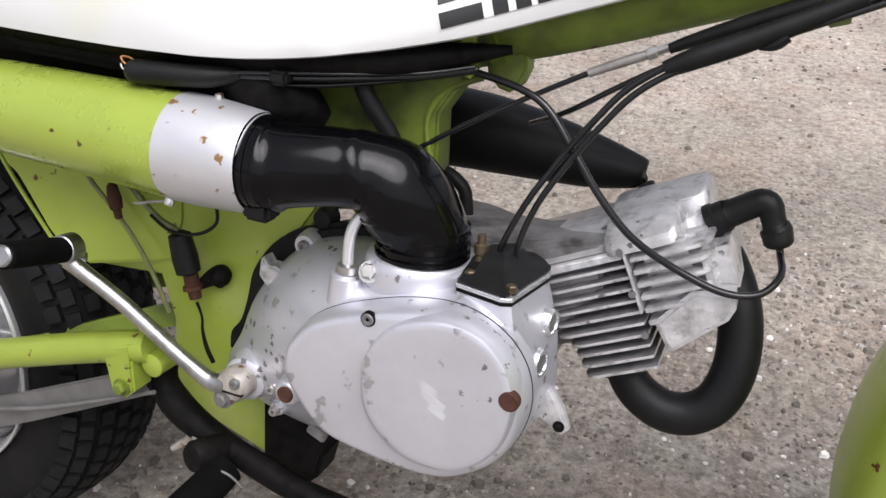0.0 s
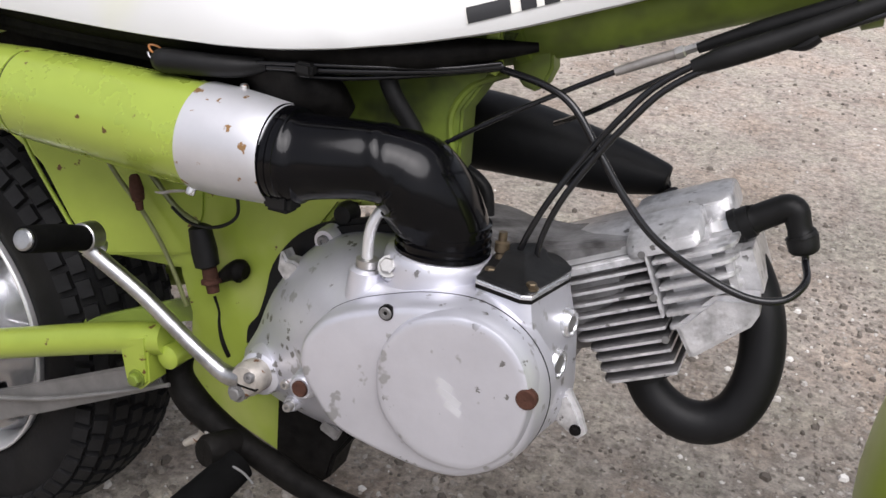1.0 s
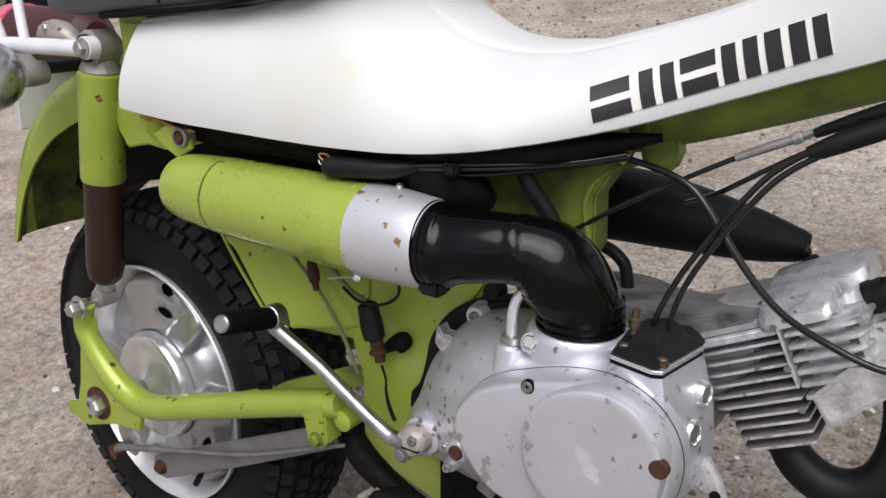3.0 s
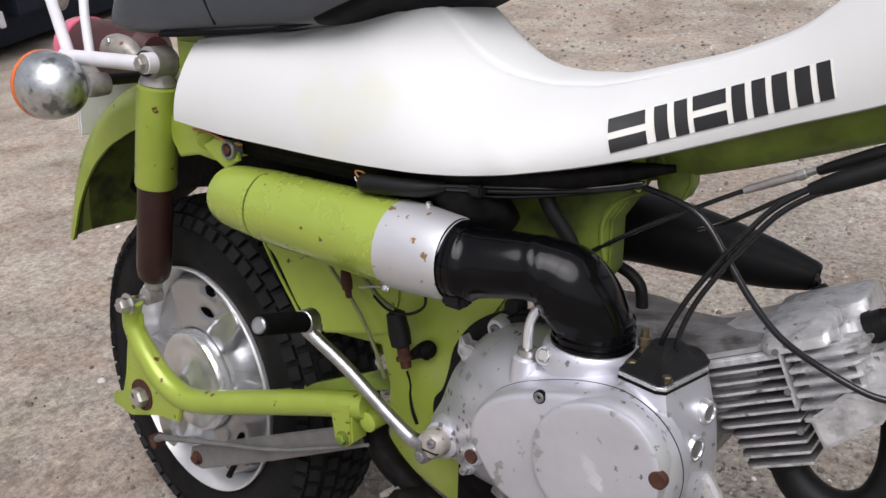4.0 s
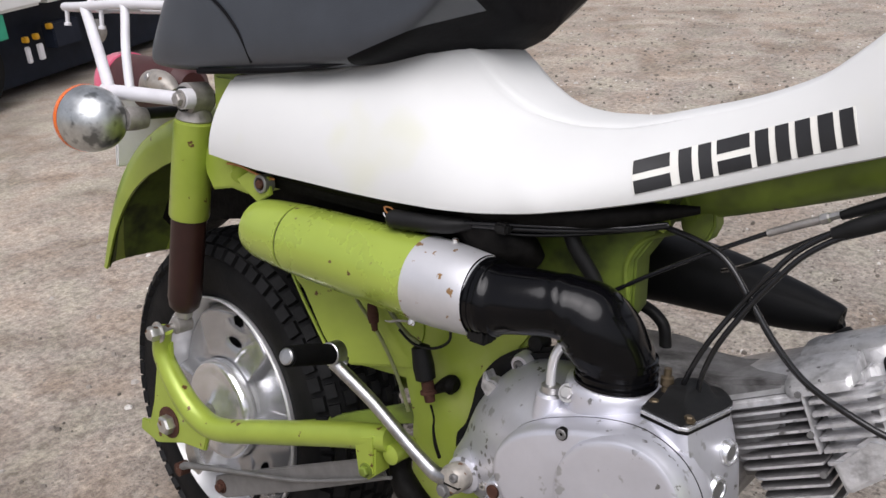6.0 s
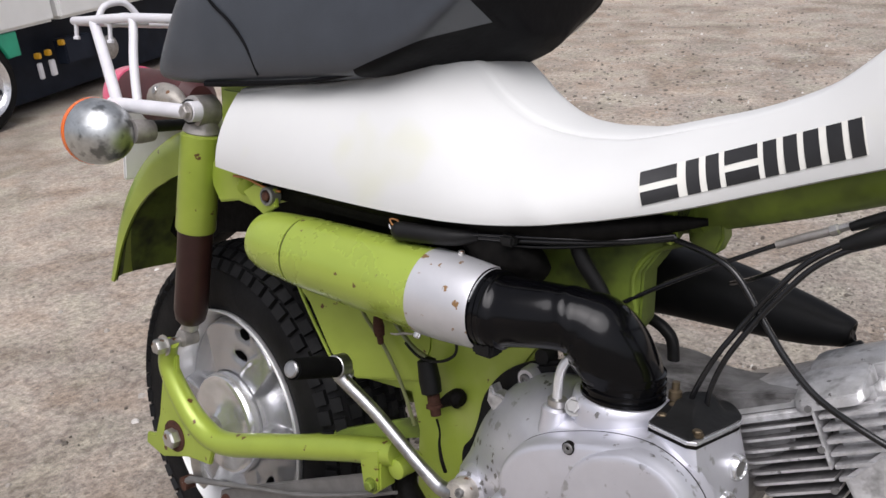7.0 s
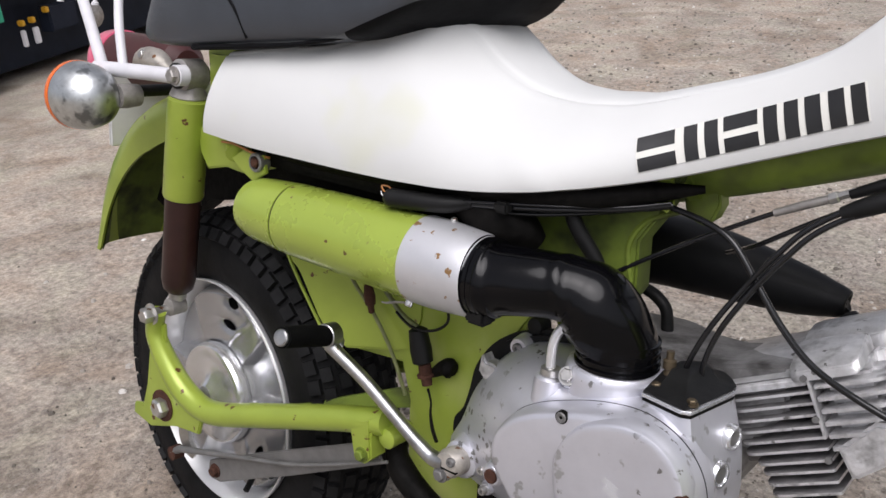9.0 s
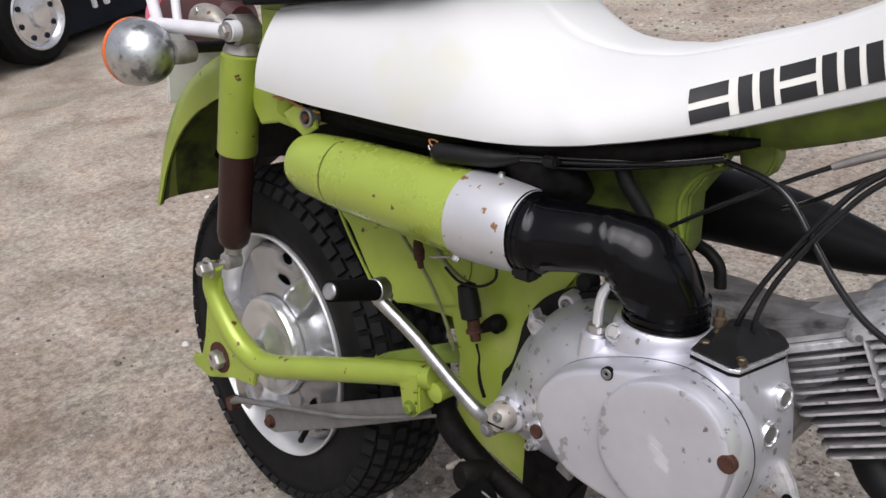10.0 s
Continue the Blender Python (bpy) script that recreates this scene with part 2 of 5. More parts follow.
    base = mix(fade(xyz.outputs[0], -3.2, -0.4), base, mix(0.65, base, colours(clump.outputs["Fac"], [(0.34, (0.56, 0.55, 0.54)), (0.5, (1, 1, 1)), (0.66, (1.32, 1.31, 1.28))]), "MULTIPLY"))
    tint = noise_tex(5.5, 3)
    base = mix(0.8, base, colours(tint.outputs["Fac"], [(0.38, (1.05, 0.985, 0.93)), (0.5, (1, 1, 1)), (0.62, (0.955, 1.0, 0.955))]), "MULTIPLY")
    base = mix(0.5, base, colours(fine.outputs["Fac"], [(0.36, (0.30, 0.29, 0.28)), (0.5, (1, 1, 1)), (0.64, (1.7, 1.68, 1.64))]), "MULTIPLY")
    v = n.new("ShaderNodeTexVoronoi")
    v.inputs["Scale"].default_value, v.inputs["Randomness"].default_value = 100, 1.0
    warp = n.new("ShaderNodeVectorMath")
    warp.operation = "MULTIPLY_ADD"
    warp.inputs[1].default_value = (0.012, 0.012, 0.012)
    l.new(noise_tex(150, 2).outputs["Color"], warp.inputs[0]), l.new(co.outputs["Object"], warp.inputs[2])
    l.new(warp.outputs[0], v.inputs["Vector"])
    stone = n.new("ShaderNodeMapRange")
    stone.inputs["From Min"].default_value, stone.inputs["From Max"].default_value = 0.42, 0.20
    l.new(v.outputs["Distance"], stone.inputs["Value"])
    patch = noise_tex(6, 3)
    pm = n.new("ShaderNodeMapRange")
    pm.inputs["From Min"].default_value, pm.inputs["From Max"].default_value = 0.28, 0.52
    l.new(patch.outputs["Fac"], pm.inputs["Value"])
    both = n.new("ShaderNodeMath")
    both.operation = "MULTIPLY"
    l.new(times(times(stone.outputs[0], fade(xyz.outputs[0], -0.9, 0.5)), fade(xyz.outputs[1], 2.3, 0.5)), both.inputs[0]), l.new(pm.outputs[0], both.inputs[1])
    sep = n.new("ShaderNodeSeparateColor")
    l.new(v.outputs["Color"], sep.inputs[0])
    pebble = colours(sep.outputs[0], [(0.0, (0.07, 0.058, 0.048)), (0.35, (0.160, 0.140, 0.116)), (0.72, (0.320, 0.290, 0.252)), (1.0, (0.480, 0.448, 0.404))])
    base = mix(both.outputs[0], base, pebble)
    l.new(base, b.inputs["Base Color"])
    b.inputs["Roughness"].default_value = 0.85
    b.inputs["Specular IOR Level"].default_value = 0.25
    add = n.new("ShaderNodeMath")
    add.operation = "ADD"
    l.new(fine.outputs["Fac"], add.inputs[0]), l.new(both.outputs[0], add.inputs[1])
    bp = n.new("ShaderNodeBump")
    bp.inputs["Strength"].default_value, bp.inputs["Distance"].default_value = 0.65, 0.008
    l.new(add.outputs[0], bp.inputs["Height"])
    l.new(bp.outputs[0], b.inputs["Normal"])
    return m


def pebble_material():
    m = bpy.data.materials.new("mixed_pebbles")
    m.use_nodes = True
    n, l = m.node_tree.nodes, m.node_tree.links
    g = n.new("ShaderNodeNewGeometry")
    r = n.new("ShaderNodeValToRGB")
    r.color_ramp.elements[0].color, r.color_ramp.elements[1].color = (0.09, 0.076, 0.062, 1), (0.74, 0.72, 0.68, 1)
    for p, c in ((0.35, (0.20, 0.175, 0.148, 1)), (0.75, (0.31, 0.278, 0.242, 1)), (0.93, (0.42, 0.39, 0.35, 1))):
        r.color_ramp.elements.new(p).color = c
    l.new(g.outputs["Random Per Island"], r.inputs[0])
    l.new(r.outputs[0], n["Principled BSDF"].inputs["Base Color"])
    n["Principled BSDF"].inputs["Roughness"].default_value = 0.8
    return m


# ---- building helpers ----
def finish(name, bm, mat, angle=38):
    bmesh.ops.recalc_face_normals(bm, faces=bm.faces)
    me = bpy.data.meshes.new(name)
    bm.to_mesh(me)
    bm.free()
    me.polygons.foreach_set("use_smooth", [True] * len(me.polygons))
    me.set_sharp_from_angle(angle=radians(angle))
    me.materials.append(mat)
    return new(name, me)


def part(name, bm, mat, parent, label="", angle=38):
    ob = finish(name, bm, mat, angle)
    ob.parent = parent
    if label:
        tagged(ob, label)
    return ob


def spline(pts, per=6, closed=False):
    """Catmull-Rom through points of any dimension."""
    p = [np.array(q, float) for q in pts]
    n = len(p)
    out = []
    for i in range(n if closed else n - 1):
        a, b, c, d = (p[(i + k) % n] if closed else p[min(max(i + k, 0), n - 1)] for k in (-1, 0, 1, 2))
        for j in range(per):
            t = j / per
            out.append(0.5 * (2 * b + (c - a) * t + (2 * a - 5 * b + 4 * c - d) * t * t + (3 * b - a - 3 * c + d) * t ** 3))
    if not closed:
        out.append(p[-1])
    return out


def rings(bm, loops, closed_loop=True, cap=True):
    vs = [[bm.verts.new(tuple(q)) for q in loop] for loop in loops]
    k = len(vs[0])
    for a, b in zip(vs, vs[1:]):
        for i in range(k if closed_loop else k - 1):
            j = (i + 1) % k
            bm.faces.new((a[i], a[j], b[j], b[i]))
    if cap and closed_loop:
        bm.faces.new(vs[0])
        bm.faces.new(vs[-1])
    return vs


def tube_into(bm, pts, radius, segs=14, per=6, smooth=True, flat=1.0):
    """pts: 3D points; radius: one value or one per point. flat squashes it sideways."""
    rad = list(radius) if isinstance(radius, (list, tuple)) else [radius] * len(pts)
    q = [(*p, r) for p, r in zip(pts, rad)]
    q = spline(q, per) if smooth and len(q) > 2 else [np.array(v, float) for v in q]
    side = None
    loops = []
    for i, v in enumerate(q):
        d = Vector(q[min(i + 1, len(q) - 1)][:3] - q[max(i - 1, 0)][:3]).normalized()
        if side is None:
            side = d.cross(Vector((0, 1, 0)))
            if side.length < 0.1:
                side = d.cross(Vector((0, 0, 1)))
        side = (side - d * side.dot(d)).normalized()
        up = d.cross(side)
        loops.append([Vector(v[:3]) + (side * math.cos(a) + up * math.sin(a) * flat) * v[3] for a in (2 * math.pi * k / segs for k in range(segs))])
    rings(bm, loops)
    return bm


def tube(pts, radius, segs=14, per=6, smooth=True, flat=1.0):
    return tube_into(bmesh.new(), pts, radius, segs, per, smooth, flat)


def lathe_into(bm, origin, axis, profile, segs=32):
    """profile: (along, radius) pairs."""
    o, d = Vector(origin), Vector(axis).normalized()
    s = d.cross(Vector((0, 0, 1)) if abs(d.z) < 0.9 else Vector((1, 0, 0))).normalized()
    u = d.cross(s)
    loops = [[o + d * a + (s * math.cos(t) + u * math.sin(t)) * max(r, 0.0003) for t in (2 * math.pi * k / segs for k in range(segs))] for a, r in profile]
    rings(bm, loops)
    return bm


def lathe(origin, axis, profile, segs=32):
    return lathe_into(bmesh.new(), origin, axis, profile, segs)


def prism(outline, y0, y1, bevel=0.0, segments=2):
    """A plate or block with its outline in the x-z plane, from y0 to y1."""
    bm = bmesh.new()
    a = [bm.verts.new((x, y0, z)) for x, z in outline]
    b = [bm.verts.new((x, y1, z)) for x, z in outline]
    bm.faces.new(a)
    bm.faces.new(b)
    for i in range(len(a)):
        j = (i + 1) % len(a)
        bm.faces.new((a[i], a[j], b[j], b[i]))
    bmesh.ops.recalc_face_normals(bm, faces=bm.faces)
    if bevel:
        bmesh.ops.bevel(bm, geom=[e for e in bm.edges if abs(e.verts[0].co.y - e.verts[1].co.y) < 1e-6], offset=bevel, segments=segments, affect="EDGES", clamp_overlap=True)
    return bm


def box(lo, hi, bevel=0.0, m=None):
    bm = bmesh.new()
    bmesh.ops.create_cube(bm, size=1)
    for v in bm.verts:
        v.co = Vector([lo[k] + (hi[k] - lo[k]) * (v.co[k] + 0.5) for k in range(3)])
    if bevel:
        bmesh.ops.bevel(bm, geom=bm.edges[:], offset=bevel, segments=2, affect="EDGES", clamp_overlap=True)
    if m is not None:
        bmesh.ops.transform(bm, matrix=m, verts=bm.verts)
    return bm


def hexbolt(origin, axis, r=0.006, h=0.005, washer=True):
    bm = bmesh.new()
    if washer:
        lathe_into(bm, origin, axis, [(0, r * 1.35), (0.0012, r * 1.35), (0.0012, r * 0.8)], 20)
    o = Vector(origin) + Vector(axis).normalized() * (0.0008 if washer else 0)
    lathe_into(bm, o, axis, [(0, r), (h * 0.8, r), (h, r * 0.8)], 6)
    return bm


def screw(origin, axis, r=0.006, h=0.003):
    """A round screw head with a recess."""
    return lathe(origin, axis, [(-0.002, r), (h * 0.6, r), (h, r * 0.8), (h, r * 0.4), (h * 0.4, r * 0.3)], 18)


# ---- ground ----
def drop(x, y):
    """Ground height: lowered towards the truck to fit the view, raised under the tyres."""
    t = min(max((-x - 1.6) / 1.6, 0), 1)
    return -0.05 * t * t * (3 - 2 * t) + 0.037 * math.exp(-(y + 0.02) ** 2 / 0.05) * min(max((x + 0.55) / 0.4, 0), 1) + 0.004 * noise.noise(Vector((x * 2.3, y * 2.3, 0)))


def build_ground():
    bm = bmesh.new()
    xs = [-600, -200, -60, -20, -9] + [-6 + 0.12 * k for k in range(84)] + [5, 8, 20, 60, 200, 600]
    ys = [-600, -200, -60, -20, -6, -3] + [-1.5 + 0.12 * k for k in range(72)] + [8, 10, 14, 20, 60, 200, 600]
    g = [[bm.verts.new((x, y, drop(x, y))) for y in ys] for x in xs]
    for i in range(len(xs) - 1):
        for j in range(len(ys) - 1):
            bm.faces.new((g[i][j], g[i + 1][j], g[i + 1][j + 1], g[i][j + 1]))
    return tagged(finish("ground", bm, ground_material()), "dry beige dirt yard strewn with fine gravel", "ground", kind="structure")


build_ground()


def build_gravel():
    rng = random.Random(7)
    verts, faces = [], []
    for i_stone in range(70000):
        x, y = rng.triangular(-1.6, 2.4, 0.95), rng.triangular(-0.3, 4.2, 0.45)
        if noise.noise(Vector((x * 1.3, y * 1.3, 3))) < rng.uniform(-0.5, 0.35) or x < rng.uniform(-1.2, 0.5) or (y > 0.8 and rng.random() < 0.8):
            continue
        s = min(0.0013 + rng.expovariate(620), 0.0075)
        if i_stone > 60000:
            x, y, s = rng.uniform(-1.9, 0.5), rng.triangular(1.5, 5.6, 2.4), rng.uniform(0.003, 0.0085)
        z = drop(x, y)
        a = rng.uniform(0, 6.3)
        e, f, h = rng.uniform(0.7, 1.3), rng.uniform(0.7, 1.3), rng.uniform(0.4, 0.9)
        i = len(verts)
        ring = [(math.cos(a + k * 1.2566) * s * e * rng.uniform(0.8, 1.2), math.sin(a + k * 1.2566) * s * f * rng.uniform(0.8, 1.2)) for k in range(5)]
        verts += [(x + p * 1.0, y + q, z - 0.001) for p, q in ring] + [(x + p * 0.62, y + q * 0.62, z + s * h) for p, q in ring]
        for k in range(5):
            j = (k + 1) % 5
            faces.append((i + k, i + j, i + 5 + j, i + 5 + k))
        faces.append(tuple(i + 5 + k for k in range(5)))
    me = bpy.data.meshes.new("gravel")
    me.from_pydata(verts, [], faces)
    me.materials.append(pebble_material())
    return tagged(new("gravel", me), "loose grey and brown pebbles on the dirt", "gravel", kind="stuff")


build_gravel()


# ---- motorcycle: built upright, then leaned on its stand ----
bike = new("motorcycle")
tagged(bike, "lime green and white vintage minibike leaning on its stand", "motorcycle")
bike.matrix_world = Matrix.Translation((0.035, -0.05, 0)) @ Matrix.Rotation(-0.06, 4, "Z") @ Matrix.Rotation(-0.19, 4, "X")

# rear wheel
AXLE = Vector((0.030, 0, 0.250))


def ring_points(profile, segs=72):
    """Loops round the axle from (y, radius) pairs."""
    return [[(AXLE.x + r * math.cos(t), y, AXLE.z + r * math.sin(t)) for t in (2 * math.pi * k / segs for k in range(segs))] for y, r in profile]


def build_wheel():
    wheel = lathe((AXLE.x, -0.046, AXLE.z), (0, 1, 0), [(0, 0.03), (0.002, 0.058), (0.02, 0.062), (0.06, 0.05), (0.10, 0.05), (0.102, 0.01)], 48)
    wheel = part("rear_wheel", wheel, RIM, bike, "silver painted disc wheel with knobbly balloon tyre")
    half = [(0.044, 0.131), (0.050, 0.137), (0.0535, 0.150), (0.0545, 0.165), (0.0525, 0.181), (0.047, 0.193), (0.036, 0.2005), (0.018, 0.204)]
    prof = [(-y, r) for y, r in half] + [(0, 0.205)] + [(y, r) for y, r in reversed(half)]
    bm = bmesh.new()
    rings(bm, ring_points(prof + [prof[0]]), cap=False)
    part("tyre", bm, TYRE, wheel, "black knobbly rubber tyre", 50)
    # tread blocks
    bm = bmesh.new()
    rows = ((-0.0500, 0.1880, 62, 0.014, 0.0160, 0.0), (-0.0405, 0.1975, 40, 0.0125, 0.0160, 0.5), (-0.0245, 0.2030, 18, 0.0125, 0.0165, 0.0), (-0.008, 0.2048, 4, 0.0125, 0.0165, 0.5), (0.008, 0.2048, -4, 0.0125, 0.0165, 0.0), (0.0245, 0.2030, -18, 0.0125, 0.0165, 0.5), (0.0405, 0.1975, -40, 0.0125, 0.0160, 0.0), (0.0500, 0.1880, -62, 0.014, 0.0160, 0.5))
    for i in range(58):
        for y, r, lean, w, l, off in rows:
            m = Matrix.Translation(AXLE) @ Matrix.Rotation(-2 * math.pi * (i + off) / 58, 4, "Y") @ Matrix.Translation((0, y, r)) @ Matrix.Rotation(radians(lean), 4, "X")
            top = [(sx * l * 0.45, sy * w * 0.45, 0.0048) for sx, sy in ((-1, -1), (1, -1), (1, 1), (-1, 1))]
            bot = [(sx * l * 0.5, sy * w * 0.5, -0.003) for sx, sy in ((-1, -1), (1, -1), (1, 1), (-1, 1))]
            vb, vt = [bm.verts.new(m @ Vector(p)) for p in bot], [bm.verts.new(m @ Vector(p)) for p in top]
            bm.faces.new(vt)
            for k in range(4):
                bm.faces.new((vb[k], vb[(k + 1) % 4], vt[(k + 1) % 4], vt[k]))
    part("tread", bm, TREAD, wheel, "raised rubber tread blocks", 30)
    # rim barrel and lip
    bm = bmesh.new()
    p = [(-0.046, 0.133), (-0.0530, 0.1350), (-0.0548, 0.1342), (-0.0550, 0.1330), (-0.046, 0.1275), (-0.030, 0.1240), (-0.016, 0.1225), (-0.008, 0.122), (0.03, 0.122), (0.045, 0.130), (0.043, 0.1355), (0.038, 0.133)]
    rings(bm, ring_points(p + [p[0]]), cap=False)
    part("rim", bm, RIM_LIP, wheel, "pale silver wheel rim")
    # Added black backing disc, so the disc's openings look shaded.
    part("opening_shade", lathe((AXLE.x, 0.006, AXLE.z), (0, 1, 0), [(0, 0.02), (0.001, 0.1215), (0.006, 0.1215), (0.007, 0.02)], 48), BLACK_PAINT, wheel, "added dark disc for shade behind the wheel openings")
    # pressed disc with three broad raised lobes and oval openings
    bm = bmesh.new()
    segs, n = 540, 54

    def smooth(a, b, x):
        x = min(max((x - a) / (b - a), 0), 1)
        return x * x * (3 - 2 * x)

    def lobe_at(t, f):
        """How far a spot of the disc stands proud, and its place within its lobe."""
        d = (math.degrees(t) - 92 + 60) % 120 - 60
        lo, hi = -45 + 3 * f, 37 - 3 * f
        side = smooth(lo - 1.8, lo + 1.8, d) * (1 - smooth(hi - 5, hi + 3, d))
        corner = smooth(1.06, 0.90, f + 0.14 * (abs(d + 4) / 40) ** 6)
        return side * corner * smooth(0.0, 0.12, f), d

    g = []
    for j in range(n + 1):
        f = j / n
        r = 0.054 + 0.0685 * f
        row = []
        for k in range(segs):
            t = 2 * math.pi * k / segs
            up, d = lobe_at(t, f)
            rib = 0.0050 * math.exp(-((d + 13 + 20 * f) / 2.0) ** 2) * math.sin(math.pi * min(1, f * 1.1)) ** 2
            dish = 0.005 * math.exp(-((f - 0.46) / 0.10) ** 2 - ((d + 11) / 10) ** 2) + 0.004 * math.exp(-((f - 0.86) / 0.09) ** 2 - ((d + 11) / 8) ** 2)
            row.append(bm.verts.new((AXLE.x + r * math.cos(t), -0.027 + 0.003 * f - 0.0195 * up - rib * up + dish * up, AXLE.z + r * math.sin(t))))
        g.append(row)
    for j in range(n):
        f = (j + 0.5) / n
        for k in range(segs):
            d = (360 * (k + 0.5) / segs - 92 + 60) % 120 - 60
            if ((f - 0.46) / 0.070) ** 2 + ((d + 10) / 8.0) ** 2 < 1 or ((f - 0.86) / 0.090) ** 2 + ((d + 11) / 5.0) ** 2 < 1:
                continue
            bm.faces.new((g[j][k], g[j][(k + 1) % segs], g[j + 1][(k + 1) % segs], g[j + 1][k]))
    bmesh.ops.solidify(bm, geom=bm.faces[:], thickness=0.003)
    part("wheel_disc", bm, RIM, wheel, "pressed silver wheel disc with oval openings", 60)
    part("brake_panel", lathe((AXLE.x, -0.046, AXLE.z), (0, -1, 0), [(0, 0.060), (0.010, 0.060), (0.014, 0.057), (0.015, 0.052), (0.0135, 0.048), (0.0145, 0.030), (0.018, 0.018), (0.023, 0.012)], 48), RIM, wheel, "round cast brake drum cover")
    part("axle", lathe((0.004, -0.118, 0.2425), (0.05, 1, -0.02), [(0, 0.006), (0.001, 0.008), (0.215, 0.008), (0.216, 0.006)], 16), STEEL, wheel)
    wheel.matrix_local = Matrix.Translation(AXLE + Vector((-0.004, 0, 0.001))) @ Matrix.Rotation(radians(-4), 4, "Z") @ Matrix.Scale(1.02, 4) @ Matrix.Translation(-AXLE)
    part("valve", lathe((0.095, -0.050, 0.165), (0.4, -0.8, -0.4), [(0, 0.0035), (0.016, 0.0035), (0.017, 0.002)], 10), BLACK, wheel)


build_wheel()


# swing arm
def build_arm(side, name):
    s = side
    arm = tube([(-0.004, s * 0.112, 0.360), (-0.012, s * 0.110, 0.330), (0.012, s * 0.106, 0.290), (0.041, s * 0.103, 0.267), (0.080, s * 0.101, 0.262), (0.160, s * 0.099, 0.288), (0.270, s * 0.095, 0.325), (0.326, s * 0.092, 0.340)],
               [0.0095, 0.0110, 0.0128, 0.0136, 0.0134, 0.0131, 0.0130, 0.0130], 18)
    arm = part(name, arm, GREEN, bike, "lime green tubular swing arm with rust specks")
    part("gusset_plate", prism([(-0.020, 0.345), (-0.034, 0.262), (-0.044, 0.232), (-0.062, 0.228), (-0.064, 0.214), (-0.030, 0.208), (0.020, 0.226), (0.062, 0.232), (0.070, 0.256), (0.030, 0.262), (0.004, 0.300), (0.002, 0.345)], s * 0.104, s * 0.110, 0.0015), GREEN, arm)
    part("bracket", prism([(0.289, 0.335), (0.316, 0.345), (0.319, 0.305), (0.310, 0.296), (0.297, 0.298)], s * 0.106, s * 0.084, 0.002), GREEN, arm)
    part("pivot", lathe((0.331, s * 0.101, 0.328), (0, -s, 0), [(0, 0.005), (0.002, 0.0095), (0.03, 0.0095)], 20), GREEN, arm)
    if s < 0:
        part("axle_nut", hexbolt((0, -0.110, 0.2445), (0, -1, 0), 0.0115, 0.012), STEEL, arm, "rusty steel axle nut")
        part("washer", lathe((-0.003, -0.1095, 0.2445), (0, -1, 0), [(0, 0.019), (0.002, 0.019), (0.0025, 0.012)], 24), RUST, arm)
        part("shock_bolt", hexbolt((-0.006, -0.118, 0.358), (0, -1, 0), 0.009, 0.012), STEEL, arm)
        part("shock_pin", lathe((-0.006, -0.118, 0.358), (0, 1, 0), [(0, 0.006), (0.034, 0.006)], 12), STEEL, arm)
        part("bracket_bolt", hexbolt((0.308, -0.106, 0.306), (0, -1, 0), 0.0055, 0.005), GREEN_DULL_SHADED, arm)
    return arm


build_arm(-1, "swing_arm")
build_arm(1, "swing_arm")
brace = part("swing_arm_brace", prism([(0.16, 0.290), (0.29, 0.342), (0.345, 0.366), (0.352, 0.335), (0.29, 0.32), (0.2, 0.296)], -0.080, -0.072, 0.001), GREEN_DULL_SHADED, bike)
for v in brace.data.vertices:
    v.co.y += 0.072 * min(max((v.co.x - 0.20) / 0.13, 0), 1)


# shock absorber
def build_shock(s):
    top, bot = Vector((0.034, s * 0.090, 0.622)), Vector((-0.002, s * 0.088, 0.362))
    d = (bot - top).normalized()
    shock = lathe(top + d * 0.022, d, [(0, 0.018), (0.003, 0.0212), (0.107, 0.0218), (0.110, 0.0205)], 32)
    shock = part("shock_absorber", shock, GREEN, bike, "lime green shock absorber with dark brown boot")
    part("boot", lathe(top + d * 0.1305, d, [(0, 0.0190), (0.004, 0.0192), (0.06, 0.0188), (0.098, 0.0188), (0.109, 0.0165), (0.114, 0.012)], 32), BOOT, shock, "shiny dark brown rubber boot")
    part("lower_rod", lathe(top + d * 0.242, d, [(0, 0.010), (0.010, 0.010), (0.012, 0.007), (0.02, 0.007)], 16), STEEL, shock)
    part("lower_eye", lathe(bot + Vector((0, -0.012 * 1, 0)), (0, 1, 0), [(0, 0.008), (0.001, 0.0100), (0.019, 0.0100), (0.020, 0.008)], 24), PEWTER, shock)
    part("collar", lathe(top + d * 0.006, d, [(0, 0.012), (0.008, 0.0165), (0.015, 0.0195), (0.017, 0.018)], 28), PEWTER, shock, "pitted grey alloy collar")
    part("upper_eye", lathe(top + Vector((0, -0.014, 0)), (0, 1, 0), [(0, 0.013), (0.002, 0.0168), (0.026, 0.0168), (0.028, 0.013)], 28), PEWTER, shock, "pitted grey alloy mounting eye")
    part("bushing", lathe(top + Vector((0, -0.018 * 1, 0)), (0, 1, 0), [(0, 0.010), (0.001, 0.013), (0.034, 0.013), (0.035, 0.010)], 20), BLACK, shock)
    return shock


build_shock(-1)
build_shock(1)


